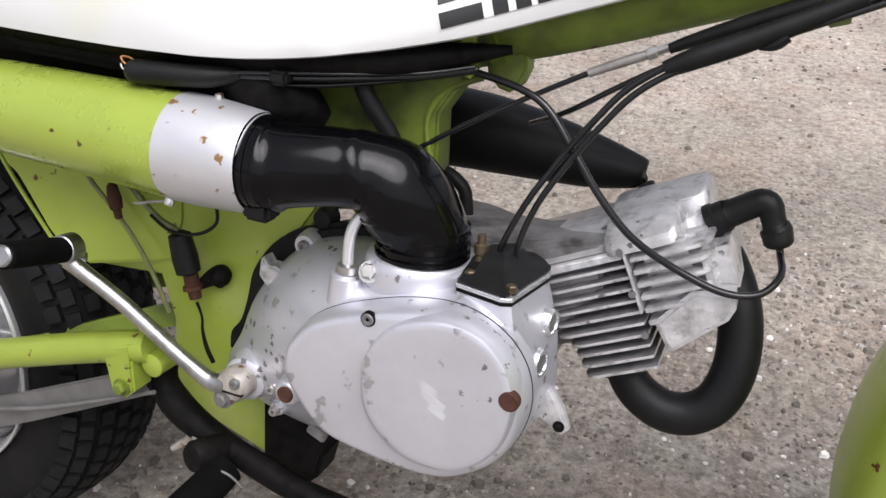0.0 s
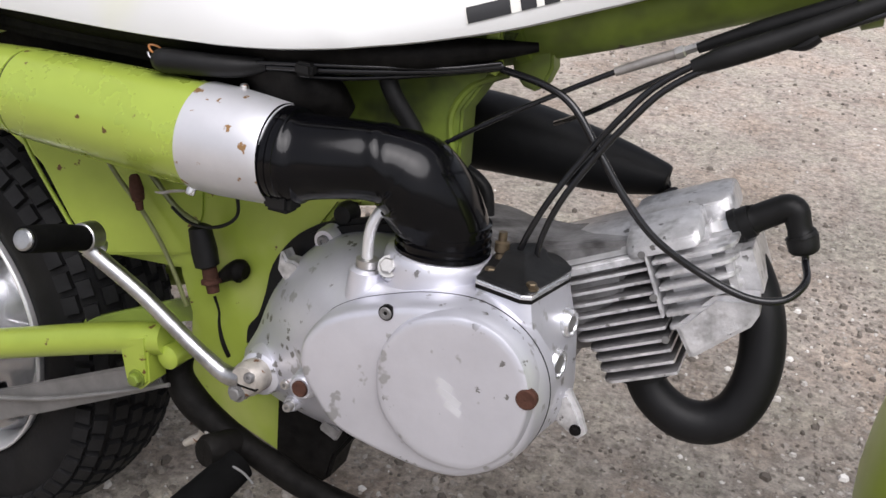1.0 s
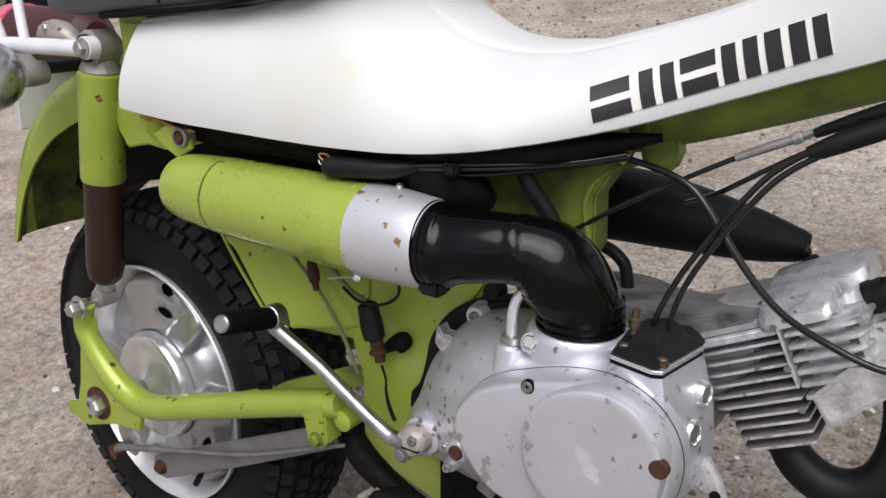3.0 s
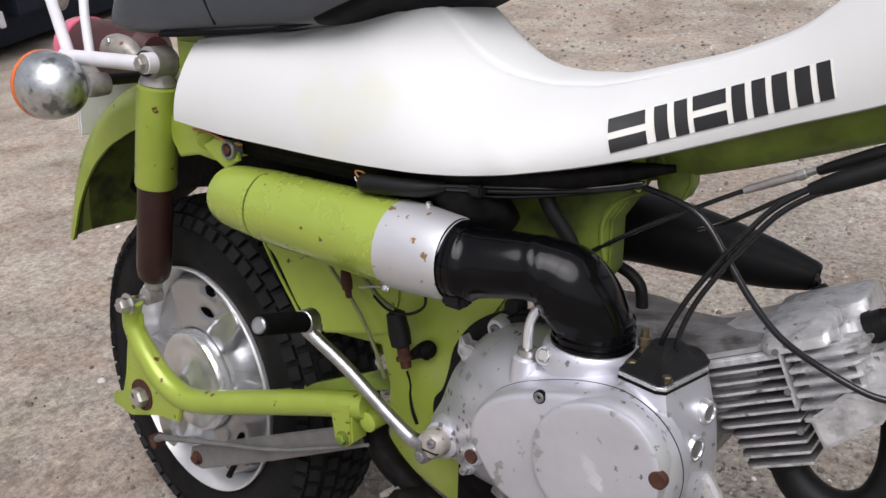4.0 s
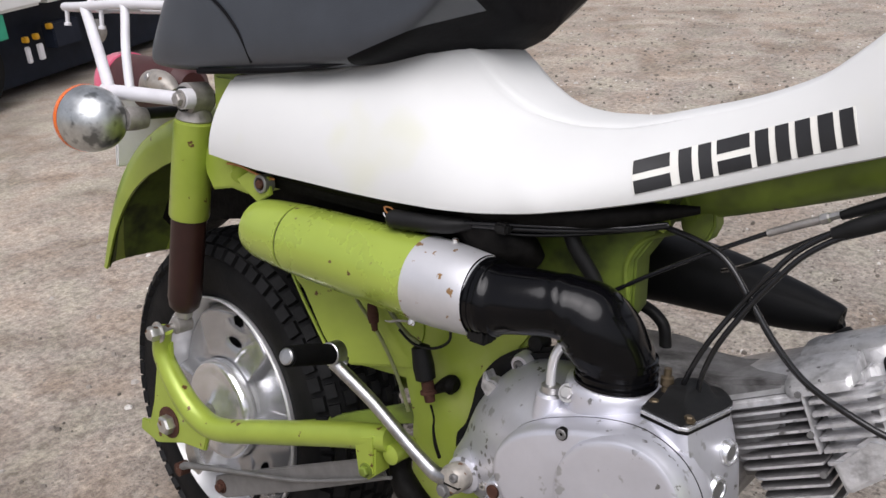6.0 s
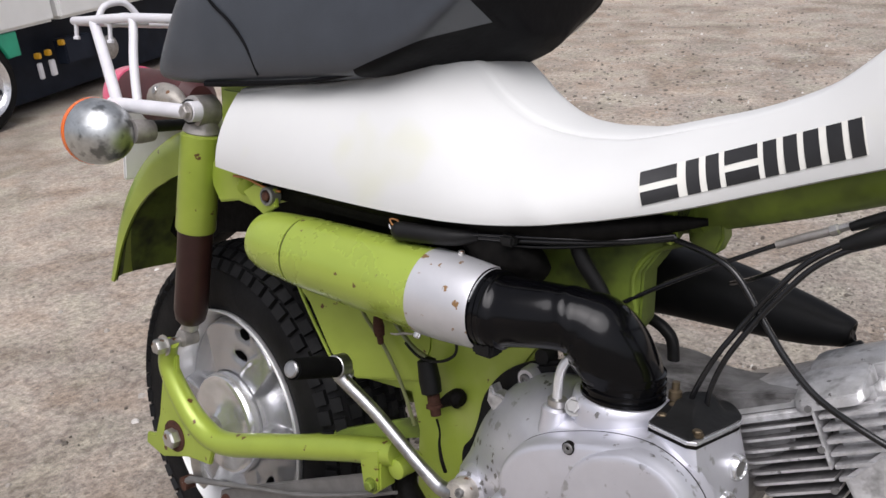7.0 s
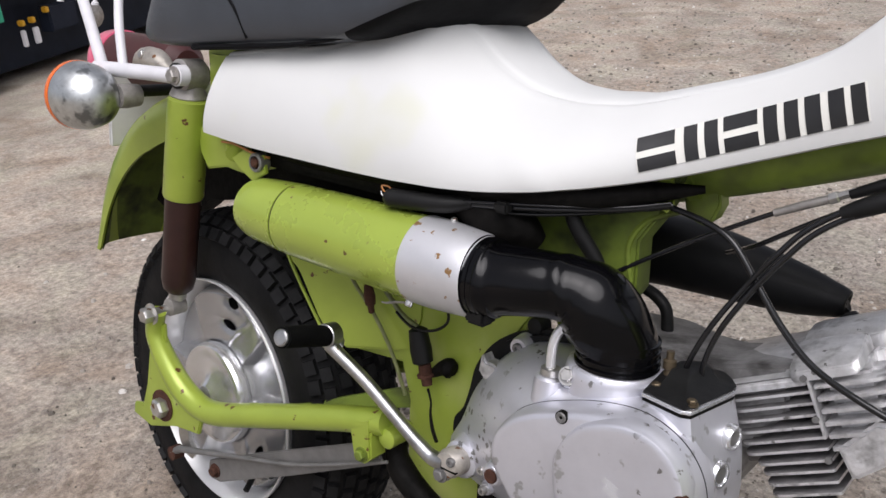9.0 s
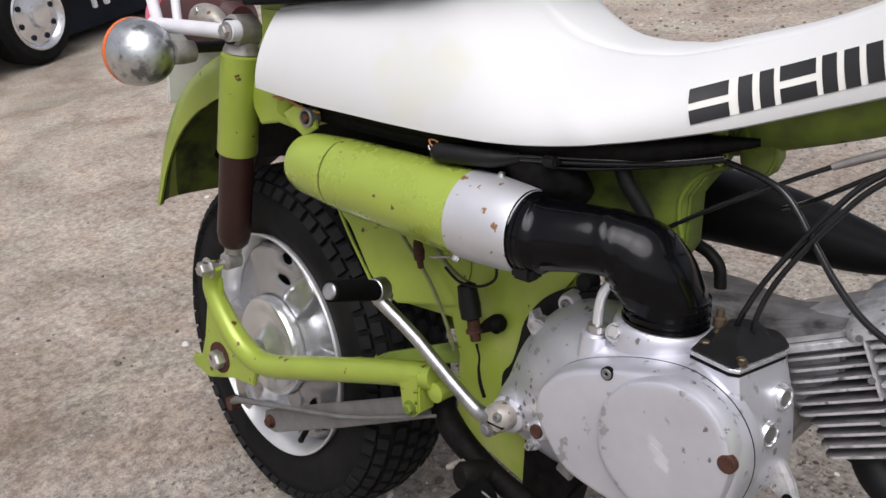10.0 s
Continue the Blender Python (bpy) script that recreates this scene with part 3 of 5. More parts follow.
# rear mudguard
def build_fender():
    side = [(0.16, 0.604), (0.08, 0.606), (0.0, 0.600), (-0.055, 0.584), (-0.110, 0.556), (-0.158, 0.506), (-0.190, 0.444), (-0.207, 0.380)]
    q = spline(side, 6)
    loops = []
    for i, p in enumerate(q):
        t = q[min(i + 1, len(q) - 1)] - q[max(i - 1, 0)]
        nrm = np.array([t[1], -t[0]]) / np.hypot(*t)
        if nrm[0] * (p[0]) + nrm[1] * (p[1] - 0.2445) < 0:
            nrm = -nrm
        f = i / (len(q) - 1)
        skirt = 0.044 * (1 - 0.75 * max(0, (f - 0.55) / 0.45))
        sec = [(-0.068, -skirt), (-0.0685, -0.018 if skirt > 0.03 else -skirt * 0.5), (-0.064, -0.002), (-0.050, 0.006), (-0.02, 0.010), (0.02, 0.010), (0.05, 0.006), (0.064, -0.002), (0.0685, -0.018 if skirt > 0.03 else -skirt * 0.5), (0.068, -skirt)]
        loops.append([(p[0] + nrm[0] * h, y, p[1] + nrm[1] * h) for y, h in sec])
    bm = bmesh.new()
    rings(bm, loops, closed_loop=False, cap=False)
    bmesh.ops.recalc_face_normals(bm, faces=bm.faces)
    bmesh.ops.solidify(bm, geom=bm.faces[:], thickness=0.003)
    fender = part("rear_mudguard", bm, GREEN, bike, "lime green pressed steel rear mudguard", 50)
    # Added inner skin; its dark green holds the mudguard's inside shade.
    bm = bmesh.new()
    inner = []
    for loop in loops:
        c = Vector(loop[4]).lerp(Vector(loop[5]), 0.5) + (Vector(loop[0]) + Vector(loop[-1]) - Vector(loop[4]) - Vector(loop[5])) * 0.35
        inner.append([Vector(v) + (c - Vector(v)).normalized() * 0.006 for v in loop])
    rings(bm, inner, closed_loop=False, cap=False)
    part("inner_shade_skin", bm, GREEN_SHADED, fender, "grimy inside of the mudguard, green darkened for shade", 50)
    # Added plate, black to stand for shade between mudguard and tyre.
    part("inner_shade_plate", prism([(-0.17, 0.44), (-0.14, 0.50), (-0.09, 0.55), (-0.03, 0.58), (0.05, 0.595), (0.12, 0.59), (0.12, 0.50), (0.08, 0.472), (0.03, 0.478), (-0.06, 0.460), (-0.12, 0.418)], 0.0, 0.03), GRIME_SHADE, fender, "added dark plate for shade inside the mudguard")
    # white number plate bracket behind
    part("plate_bracket", box((-0.155, -0.055, 0.512), (-0.150, 0.055, 0.605), 0.002, Matrix.Translation((-0.03, 0, 0))), WHITE_TUBE, fender, "white plastic plate bracket")
    return fender


build_fender()


# inner mudguard in front of the tyre
def build_inner_guard():
    bm = bmesh.new()
    loops = []
    for k in range(11):
        a = radians(37 + 4.0 * k)
        r = 0.228 if k > 1 else 0.231
        c = Vector((math.cos(a), 0, math.sin(a)))
        loops.append([AXLE + c * (r + h) + Vector((0, y, 0)) for y, h in ((-0.046, -0.006), (-0.046, 0.002), (-0.042, 0.003), (-0.03, 0.004), (0.03, 0.004), (0.042, 0.003), (0.046, 0.002), (0.046, -0.006))])
    rings(bm, loops, closed_loop=False, cap=False)
    bmesh.ops.recalc_face_normals(bm, faces=bm.faces)
    bmesh.ops.solidify(bm, geom=bm.faces[:], thickness=0.0025)
    guard = part("inner_mudguard", bm, GREEN, bike, "lime green inner mudguard", 50)


build_inner_guard()
web = part("web_plate", prism([(0.118, 0.515), (0.156, 0.449), (0.169, 0.436), (0.196, 0.398), (0.209, 0.384), (0.230, 0.372), (0.300, 0.383), (0.310, 0.42), (0.310, 0.515)], -0.060, -0.028, 0.003), GREEN, bike, "lime green web plate behind the tyre")
for v in web.data.vertices:
    v.co.y += 0.030 * min(max((v.co.x - 0.21) / 0.09, 0), 1)
part("web_edge", tube([(0.118, -0.061, 0.515), (0.156, -0.061, 0.449), (0.196, -0.061, 0.398), (0.209, -0.061, 0.384)], 0.0018, 8), GREEN, web)


# frame
def build_frame():
    outline = [(0.10, 0.565), (0.16, 0.46), (0.188, 0.400), (0.205, 0.359), (0.282, 0.366), (0.294, 0.33), (0.297, 0.256), (0.315, 0.246), (0.396, 0.222), (0.397, 0.27), (0.385, 0.32), (0.395, 0.40), (0.43, 0.455), (0.50, 0.472), (0.518, 0.505), (0.516, 0.545), (0.530, 0.570), (0.545, 0.600), (0.52, 0.622), (0.3, 0.61)]
    frame_ob = part("frame", prism(outline, -0.028, -0.010, 0.004), GREEN_DUSTY, bike, "lime green pressed steel backbone frame")
    part("main_tube", tube([(0.40, 0, 0.560), (0.575, 0, 0.610), (0.725, 0, 0.664), (0.90, 0, 0.728)], 0.0225, 22), GREEN_DULL_SHADED, frame_ob, "dull green main frame tube")
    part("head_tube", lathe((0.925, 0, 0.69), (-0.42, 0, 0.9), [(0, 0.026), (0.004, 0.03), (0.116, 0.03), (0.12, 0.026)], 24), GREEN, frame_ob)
    part("upper_web", prism([(0.30, 0.600), (0.30, 0.545), (0.36, 0.520), (0.47, 0.490), (0.514, 0.490), (0.522, 0.505), (0.520, 0.545), (0.534, 0.568), (0.549, 0.600)], -0.0325, -0.007, 0.002), GREEN_SHADED, frame_ob, "grimy upper frame, green darkened for shade")
    part("seam_flange", tube([(0.517, -0.031, 0.512), (0.512, -0.032, 0.540), (0.524, -0.031, 0.562), (0.547, -0.029, 0.574)], 0.0028, 8), GREEN_DULL_SHADED, frame_ob)
    part("hanger", prism([(0.540, 0.594), (0.568, 0.604), (0.572, 0.580), (0.568, 0.569), (0.561, 0.563), (0.553, 0.565), (0.545, 0.573)], -0.014, 0.004, 0.002), GREEN_DULL_SHADED, frame_ob)
    part("cable_strap", lathe((0.540, 0, 0.600), (0.93, 0, 0.33), [(0, 0.0245), (0.001, 0.0262), (0.010, 0.0262), (0.011, 0.0245)], 28), GREEN_DULL_SHADED, frame_ob)
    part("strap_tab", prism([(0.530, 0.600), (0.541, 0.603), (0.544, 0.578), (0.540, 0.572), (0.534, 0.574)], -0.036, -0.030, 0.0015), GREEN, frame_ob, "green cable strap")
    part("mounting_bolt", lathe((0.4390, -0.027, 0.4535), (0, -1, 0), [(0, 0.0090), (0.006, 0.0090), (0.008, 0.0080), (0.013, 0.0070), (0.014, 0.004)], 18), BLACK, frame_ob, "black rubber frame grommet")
    part("tube_clamp", lathe((0.735, -0.012, 0.660), (0.94, 0, 0.34), [(0, 0.029), (0.001, 0.0315), (0.012, 0.0315), (0.013, 0.029)], 28), GREEN_DULL_SHADED, frame_ob, "green clamp round tube and cables")
    part("rear_gusset", prism([(0.040, 0.575), (0.117, 0.560), (0.124, 0.540), (0.112, 0.534), (0.088, 0.536), (0.058, 0.529), (0.046, 0.545)], -0.088, -0.080, 0.002), GREEN, frame_ob, "lime green rear gusset")
    # canister bracket at the rear
    part("rear_bracket", prism([(0.118, 0.552), (0.135, 0.562), (0.165, 0.562), (0.168, 0.545), (0.150, 0.534), (0.132, 0.542)], -0.104, -0.099, 0.001), GREEN, frame_ob)
    part("subframe_plate", prism([(0.045, 0.652), (0.10, 0.652), (0.17, 0.600), (0.17, 0.550), (0.125, 0.536), (0.098, 0.540), (0.075, 0.565), (0.050, 0.600)], -0.076, -0.070, 0.0015), GREEN, frame_ob)
    part("rear_stay", tube([(0.10, -0.03, 0.575), (0.09, -0.07, 0.572), (0.12, -0.1, 0.556)], 0.010, 12), GREEN, frame_ob)
    part("bracket_bolt", hexbolt((0.1575, -0.104, 0.5540), (0, -1, 0), 0.0048, 0.005), RUST, frame_ob, "rusty bracket bolt")
    part("bushing", lathe((0.1575, -0.096, 0.5540), (0, -1, 0), [(0, 0.0092), (0.011, 0.0092), (0.012, 0.0084), (0.012, 0.0066), (0.008, 0.0060)], 24), GREY_STEEL, frame_ob, "grey steel bushing")


build_frame()


# air cleaner canister, silver band, elbow hose
def build_intake():
    can = lathe((0.145, -0.105, 0.511), (1, 0, -0.006), [(0.005, 0.004), (0.006, 0.020), (0.010, 0.0262), (0.019, 0.0290), (0.029, 0.0304), (0.067, 0.0330), (0.0675, 0.0314), (0.0693, 0.0314), (0.0698, 0.0332), (0.14, 0.0350), (0.226, 0.0364), (0.2265, 0.034)], 48)
    can = part("air_cleaner_canister", can, GREEN_CAN, bike, "lime green painted air cleaner canister with rust specks")
    part("seam_gap", lathe((0.145 + 0.0677, -0.105, 0.5106), (1, 0, -0.006), [(0, 0.031), (0.0001, 0.0324), (0.0013, 0.0324), (0.0014, 0.031)], 48), BLACK_PAINT, can, "dark seam in the canister")
    band = part("silver_band", lathe((0.369, -0.105, 0.5095), (1, 0, -0.006), [(0, 0.034), (0.0005, 0.0368), (0.02, 0.0366), (0.040, 0.0352), (0.056, 0.0338), (0.060, 0.0325), (0.0605, 0.030)], 48), BAND, can, "silver painted band with rust spots")
    part("band_screw", screw((0.366, -0.118, 0.4745), (0, -0.5, -0.9), 0.0035, 0.004), CHROME, can)
    part("strap", tube([(0.330, -0.112, 0.4632), (0.336, -0.112, 0.4640), (0.346, -0.112, 0.4675), (0.362, -0.114, 0.4715)], [0.0006, 0.0010, 0.0011, 0.0009], 8, flat=0.6), PEWTER, can, "dull metal strap end")
    part("band_screw", screw((0.392, -0.099, 0.5450), (0, -0.1, 1), 0.003, 0.003), STEEL, can)
    path = [(0.420, -0.105, 0.5095), (0.430, -0.105, 0.5097), (0.4400, -0.1048, 0.5102), (0.4455, -0.1042, 0.5110), (0.462, -0.102, 0.5135), (0.482, -0.0975, 0.5155), (0.4955, -0.0925, 0.5145), (0.5020, -0.0890, 0.5125), (0.5120, -0.083, 0.5065), (0.522, -0.0765, 0.494), (0.529, -0.072, 0.4825), (0.532, -0.0695, 0.472), (0.532, -0.0685, 0.457)]
    hose = part("elbow_hose", tube(path, [0.0312, 0.0314, 0.0312, 0.0280, 0.0262, 0.0250, 0.0248, 0.0272, 0.0305, 0.0312, 0.0300, 0.0298, 0.0300], 56, 12), BLACK_GLOSS, bike, "glossy black rubber intake elbow hose", 60)
    for v in hose.data.vertices:
        v.co += v.normal * (0.0010 * noise.noise(v.co * 26) + 0.0016 * math.exp(-((v.co.x - 0.503 + 0.35 * (v.co.z - 0.512)) / 0.004) ** 2))
    for k, x in enumerate((0.4285, 0.4335, 0.4385)):
        part("ridge", lathe((x, -0.105, 0.5098), (1, 0, 0.03), [(-0.0016, 0.030), (-0.0008, 0.0326 - 0.0004 * k), (0.0008, 0.0326 - 0.0004 * k), (0.0016, 0.030)], 48), BLACK_GLOSS, hose)
    for k, (z, r) in enumerate(((0.4795, 0.0306), (0.4735, 0.0314), (0.4665, 0.0318), (0.4610, 0.0322))):
        part("ridge", lathe((0.5315, -0.0688, z), (0.03, 0.0, -1), [(-0.0026, 0.027), (-0.0012, r), (0.0012, r), (0.0026, 0.027)], 48), BLACK_GLOSS, hose)
    part("hose_clamp", box((0.427, -0.126, 0.4765), (0.447, -0.108, 0.4905), 0.003), BLACK, hose)


build_intake()


# engine
def loft_outline(outline, levels, per=4):
    """Closed outline in x-z, drawn in by a factor at each level of y."""
    q = spline(outline, per, True)
    c = np.mean(q, axis=0)
    bm = bmesh.new()
    rings(bm, [[(c[0] + (p[0] - c[0]) * f, y, c[1] + (p[1] - c[1]) * f) for p in q] for y, f in levels])
    return bm


COVER = [(0.461, 0.378), (0.462, 0.393), (0.469, 0.406), (0.478, 0.416), (0.494, 0.426), (0.514, 0.4345), (0.534, 0.4415), (0.554, 0.446), (0.573, 0.4475), (0.590, 0.4440), (0.605, 0.4365), (0.6165, 0.4255), (0.6245, 0.411), (0.6275, 0.393), (0.624, 0.372), (0.615, 0.355), (0.601, 0.342), (0.584, 0.333), (0.566, 0.330), (0.548, 0.330), (0.527, 0.332), (0.507, 0.335), (0.496, 0.338), (0.485, 0.344), (0.476, 0.354), (0.4665, 0.366)]
CASE = [(0.366, 0.322), (0.372, 0.336), (0.379, 0.350), (0.384, 0.366), (0.391, 0.384), (0.402, 0.402), (0.414, 0.418), (0.428, 0.432), (0.445, 0.442), (0.465, 0.448), (0.490, 0.452), (0.530, 0.455), (0.570, 0.446), (0.600, 0.434), (0.616, 0.415), (0.622, 0.385), (0.612, 0.347), (0.590, 0.320), (0.550, 0.304), (0.500, 0.294), (0.450, 0.288), (0.410, 0.292), (0.385, 0.300), (0.370, 0.309)]
HEART = np.array([0.535, 0.385])


def radial(outline, n=132):
    """The distance of a closed outline from the engine's middle, by angle."""
    q = np.array(spline(outline, 6, True)) - HEART
    a = np.arctan2(q[:, 1], q[:, 0])
    order = np.argsort(a)
    return np.interp(np.linspace(-math.pi, math.pi, n, endpoint=False), a[order], np.hypot(q[:, 0], q[:, 1])[order], period=2 * math.pi)


def blend_loft(levels, inner, outer):
    """levels: (y, share of the outer outline, scale)."""
    r0, r1 = radial(inner), radial(outer)
    bm = bmesh.new()
    rings(bm, [[(HEART[0] + f * r * math.cos(a), y, HEART[1] + f * r * math.sin(a)) for a, r in zip(np.linspace(-math.pi, math.pi, len(r0), endpoint=False), r0 * (1 - b) + r1 * b)] for y, b, f in levels])
    return bm


def rust_head(origin, r):
    """A flat screw plug, corroded over its slot."""
    return lathe(origin, (0, -1, 0), [(-0.003, r), (0.0012, r), (0.0020, r * 0.85), (0.0016, r * 0.5), (0.0018, r * 0.1)], 22)


def build_engine():
    eng = part("engine", blend_loft([(-0.030, 0, 0.97), (-0.036, 0, 0.995), (-0.050, 0, 1.0), (-0.057, 0.04, 0.995), (-0.066, 0.14, 0.99), (-0.080, 0.38, 0.99), (-0.093, 0.68, 0.995), (-0.101, 0.90, 1.0), (-0.105, 0.98, 1.0), (-0.107, 1.0, 0.98)], CASE, COVER), SILVER, bike, "silver painted two-stroke engine with chipped paint", 60)
    part("crankcase", loft_outline(CASE, [(0.088, 0.92), (0.080, 0.965), (-0.028, 0.965)]), CAST_GRIMY, eng, "bare cast crankcase half")
    cover = part("clutch_cover", blend_loft([(-0.095, 1, 1.012), (-0.1075, 1, 1.010), (-0.114, 1, 1.006), (-0.1190, 1, 0.997), (-0.1235, 1, 0.982), (-0.1268, 1, 0.960), (-0.1288, 1, 0.930), (-0.1296, 1, 0.88)], CASE, COVER), SILVER, eng, "chipped silver painted side cover", 60)
    part("gasket_line", blend_loft([(-0.1058, 1, 1.0), (-0.1064, 1, 1.0145), (-0.1070, 1, 1.0145), (-0.1076, 1, 1.0)], CASE, COVER), BLACK_PAINT, cover, "thin dark gasket line")
    disc = [(0.523, 0.388), (0.523, 0.404), (0.529, 0.419), (0.540, 0.433), (0.554, 0.441), (0.571, 0.446), (0.588, 0.446), (0.603, 0.440), (0.615, 0.428), (0.622, 0.411), (0.622, 0.391), (0.617, 0.372), (0.607, 0.358), (0.596, 0.349), (0.582, 0.344), (0.563, 0.344), (0.547, 0.350), (0.533, 0.362), (0.526, 0.373)]
    part("cover_disc", loft_outline(disc, [(-0.118, 1.03), (-0.1286, 1.024), (-0.1300, 1.006), (-0.1320, 0.998), (-0.1338, 0.984), (-0.1346, 0.955), (-0.1348, 0.88)], 5), SILVER, cover, "round raised centre of the side cover", 40)
    # faint cast emblem, a plain shape
    for dx, dz, l in ((-0.0035, 0.0072, 0.0060), (0.0, 0.0, 0.0088), (0.0035, -0.0072, 0.0060)):
        part("emblem_bar", box((-l, 0.0, -0.0024), (l, 0.0020, 0.0024), 0.0, Matrix.Translation((0.573 + dx, -0.13484, 0.393 + dz)) @ Matrix.Rotation(radians(24), 4, "Y")), WORN_SILVER, cover, angle=10)
    part("cover_screw", lathe((0.5235, -0.1302, 0.4330), (0, -1, 0), [(-0.004, 0.0042), (0.0006, 0.0042), (0.0012, 0.0034), (0.0009, 0.0016), (-0.0004, 0.0010)], 18), GREY_STEEL, cover, "dark slotted cover screw")
    part("screw_recess", lathe((0.5235, -0.1298, 0.4330), (0, -1, 0), [(-0.003, 0.0050), (0.0004, 0.0050), (0.0006, 0.0042)], 20), GRIME_SHADE, cover)
    part("rust_plug", rust_head((0.4600, -0.1185, 0.3535), 0.0060), RUST, cover, "rusty screw plug")
    part("plug_boss", lathe((0.4600, -0.085, 0.3535), (0, -1, 0), [(0, 0.014), (0.022, 0.0112), (0.0315, 0.0094), (0.0334, 0.0075)], 24), SILVER, cover)
    part("rust_plug", rust_head((0.6205, -0.1335, 0.4070), 0.0066), RUST, cover, "rusty screw plug")
    for x, z in ((0.430, 0.333), (0.433, 0.3150)):
        part("case_screw", screw((x, -0.086, z), (0, -1, 0), 0.0040, 0.005), STEEL, eng)
        part("screw_boss", lathe((x, -0.06, z), (0, -1, 0), [(0, 0.008), (0.022, 0.0065), (0.026, 0.005)], 16), SILVER, eng)
    # intake neck under the hose
    part("intake_neck", lathe((0.529, -0.067, 0.415), (0, 0, 1), [(0, 0.031), (0.008, 0.0345), (0.018, 0.0365), (0.036, 0.0365), (0.042, 0.0355), (0.044, 0.0335), (0.045, 0.027)], 48), SILVER, eng, "silver intake neck under the hose")
    # breather pipe and boss
    boss = part("breather_boss", lathe((0.488, -0.092, 0.400), (0.02, 0, 1), [(0, 0.016), (0.025, 0.0125), (0.041, 0.0115), (0.043, 0.009)], 24), SILVER, eng)
    part("breather_pipe", tube([(0.489, -0.092, 0.440), (0.489, -0.0925, 0.466), (0.493, -0.089, 0.481), (0.503, -0.083, 0.490)], 0.0039, 14), RIM_LIP, boss, "bare metal breather pipe")
    part("pipe_collar", lathe((0.489, -0.092, 0.4425), (0, 0, 1), [(0, 0.006), (0.001, 0.0078), (0.006, 0.0078), (0.007, 0.006)], 16), STEEL, boss)
    part("boss_bolt", hexbolt((0.507, -0.0965, 0.449), (0.1, -0.9, 0.5), 0.0055, 0.005), STEEL, eng)
    part("bolt_boss", lathe((0.507, -0.0745, 0.439), (0.05, -0.9, 0.4), [(0, 0.012), (0.018, 0.0105), (0.0225, 0.0085)], 20), SILVER, eng)
    # Added black crescent for the shade in the gap between crankcase and frame.
    part("rear_gap_shade", prism(spline([(0.360, 0.325), (0.361, 0.340), (0.370, 0.353), (0.376, 0.375), (0.381, 0.399), (0.397, 0.424), (0.417, 0.440), (0.439, 0.4495), (0.470, 0.459), (0.505, 0.464)], 3) + [(0.50, 0.40), (0.42, 0.325)], -0.042, -0.029, 0.004), BLACK_PAINT, eng, "black plate for shade in the gap behind the crankcase")
    # lug and upper screw on the crankcase
    part("case_lug", prism([(0.420, 0.424), (0.4215, 0.438), (0.4240, 0.4395), (0.4275, 0.434), (0.434, 0.434), (0.438, 0.432), (0.440, 0.425), (0.434, 0.418), (0.426, 0.417)], -0.095, -0.080, 0.003), CAST, eng).location = (-0.0196, 0.0325, -0.0165)
    part("upper_screw_boss", lathe((0.4325, -0.030, 0.4351), (0, -1, 0), [(0, 0.011), (0.018, 0.0095), (0.022, 0.008)], 20), SILVER, eng)
    part("case_screw", screw((0.4325, -0.052, 0.4351), (0, -1, 0), 0.0048, 0.003), GREY_STEEL, eng)
    # carburettor chamber with lid
    body = bmesh.new()
    q = [(0.566, -0.088), (0.568, -0.093), (0.598, -0.099), (0.604, -0.096), (0.613, -0.046), (0.611, -0.038), (0.599, -0.023), (0.592, -0.022), (0.565, -0.046), (0.562, -0.052)]
    rings(body, [[(0.590 + c + (x - 0.590) * f, -0.062 + (y + 0.062) * f, z) for x, y in q] for z, f, c in ((0.356, 0.80, 0.018), (0.368, 1.02, 0.016), (0.382, 1.16, 0.0125), (0.412, 1.14, 0.009), (0.432, 1.10, 0.004), (0.445, 1.06, 0.001), (0.4505, 1.04, 0.0))])
    carb = part("carburettor_chamber", body, SILVER, eng, "silver carburettor chamber", 50)
    lid = bmesh.new()
    rings(lid, [[(0.590 + (x - 0.590) * f, -0.062 + (y + 0.062) * f, z) for x, y in q] for z, f in ((0.4527, 1.05), (0.4531, 1.068), (0.4549, 1.068), (0.4556, 1.058), (0.4558, 0.9))])
    part("lid", lid, RIM, carb, "bright metal chamber lid", 30)
    seal = bmesh.new()
    rings(seal, [[(0.590 + (x - 0.590) * f, -0.062 + (y + 0.062) * f, z) for x, y in q] for z, f in ((0.4502, 1.058), (0.4529, 1.058))])
    part("lid_gasket", seal, GRIME_SHADE, carb, "dark gasket under the lid", 30)
    cap = bmesh.new()
    q2 = [(0.571, -0.086), (0.574, -0.089), (0.594, -0.093), (0.599, -0.090), (0.607, -0.050), (0.605, -0.041), (0.596, -0.031), (0.588, -0.031), (0.570, -0.047), (0.567, -0.056)]
    rings(cap, [[(cx + (x - 0.588) * f, cy + (y + 0.062) * f, z) for x, y in spline(q2, 3, True)] for z, f, cx, cy in ((0.455, 1.27, 0.588, -0.0595), (0.4574, 1.27, 0.588, -0.0595), (0.4586, 1.16, 0.5875, -0.060), (0.4605, 0.84, 0.587, -0.060), (0.4640, 0.66, 0.585, -0.056), (0.4675, 0.58, 0.584, -0.054), (0.4690, 0.40, 0.584, -0.053))])
    part("rubber_cap", cap, BLACK, carb, "oily black rubber cable cap", 50)
    for x, y in ((0.571, -0.083), (0.601, -0.090)):
        part("brass_screw", hexbolt((x, y, 0.4570), (0, 0, 1), 0.0036, 0.0034), BRASS, carb, "small brass screw")
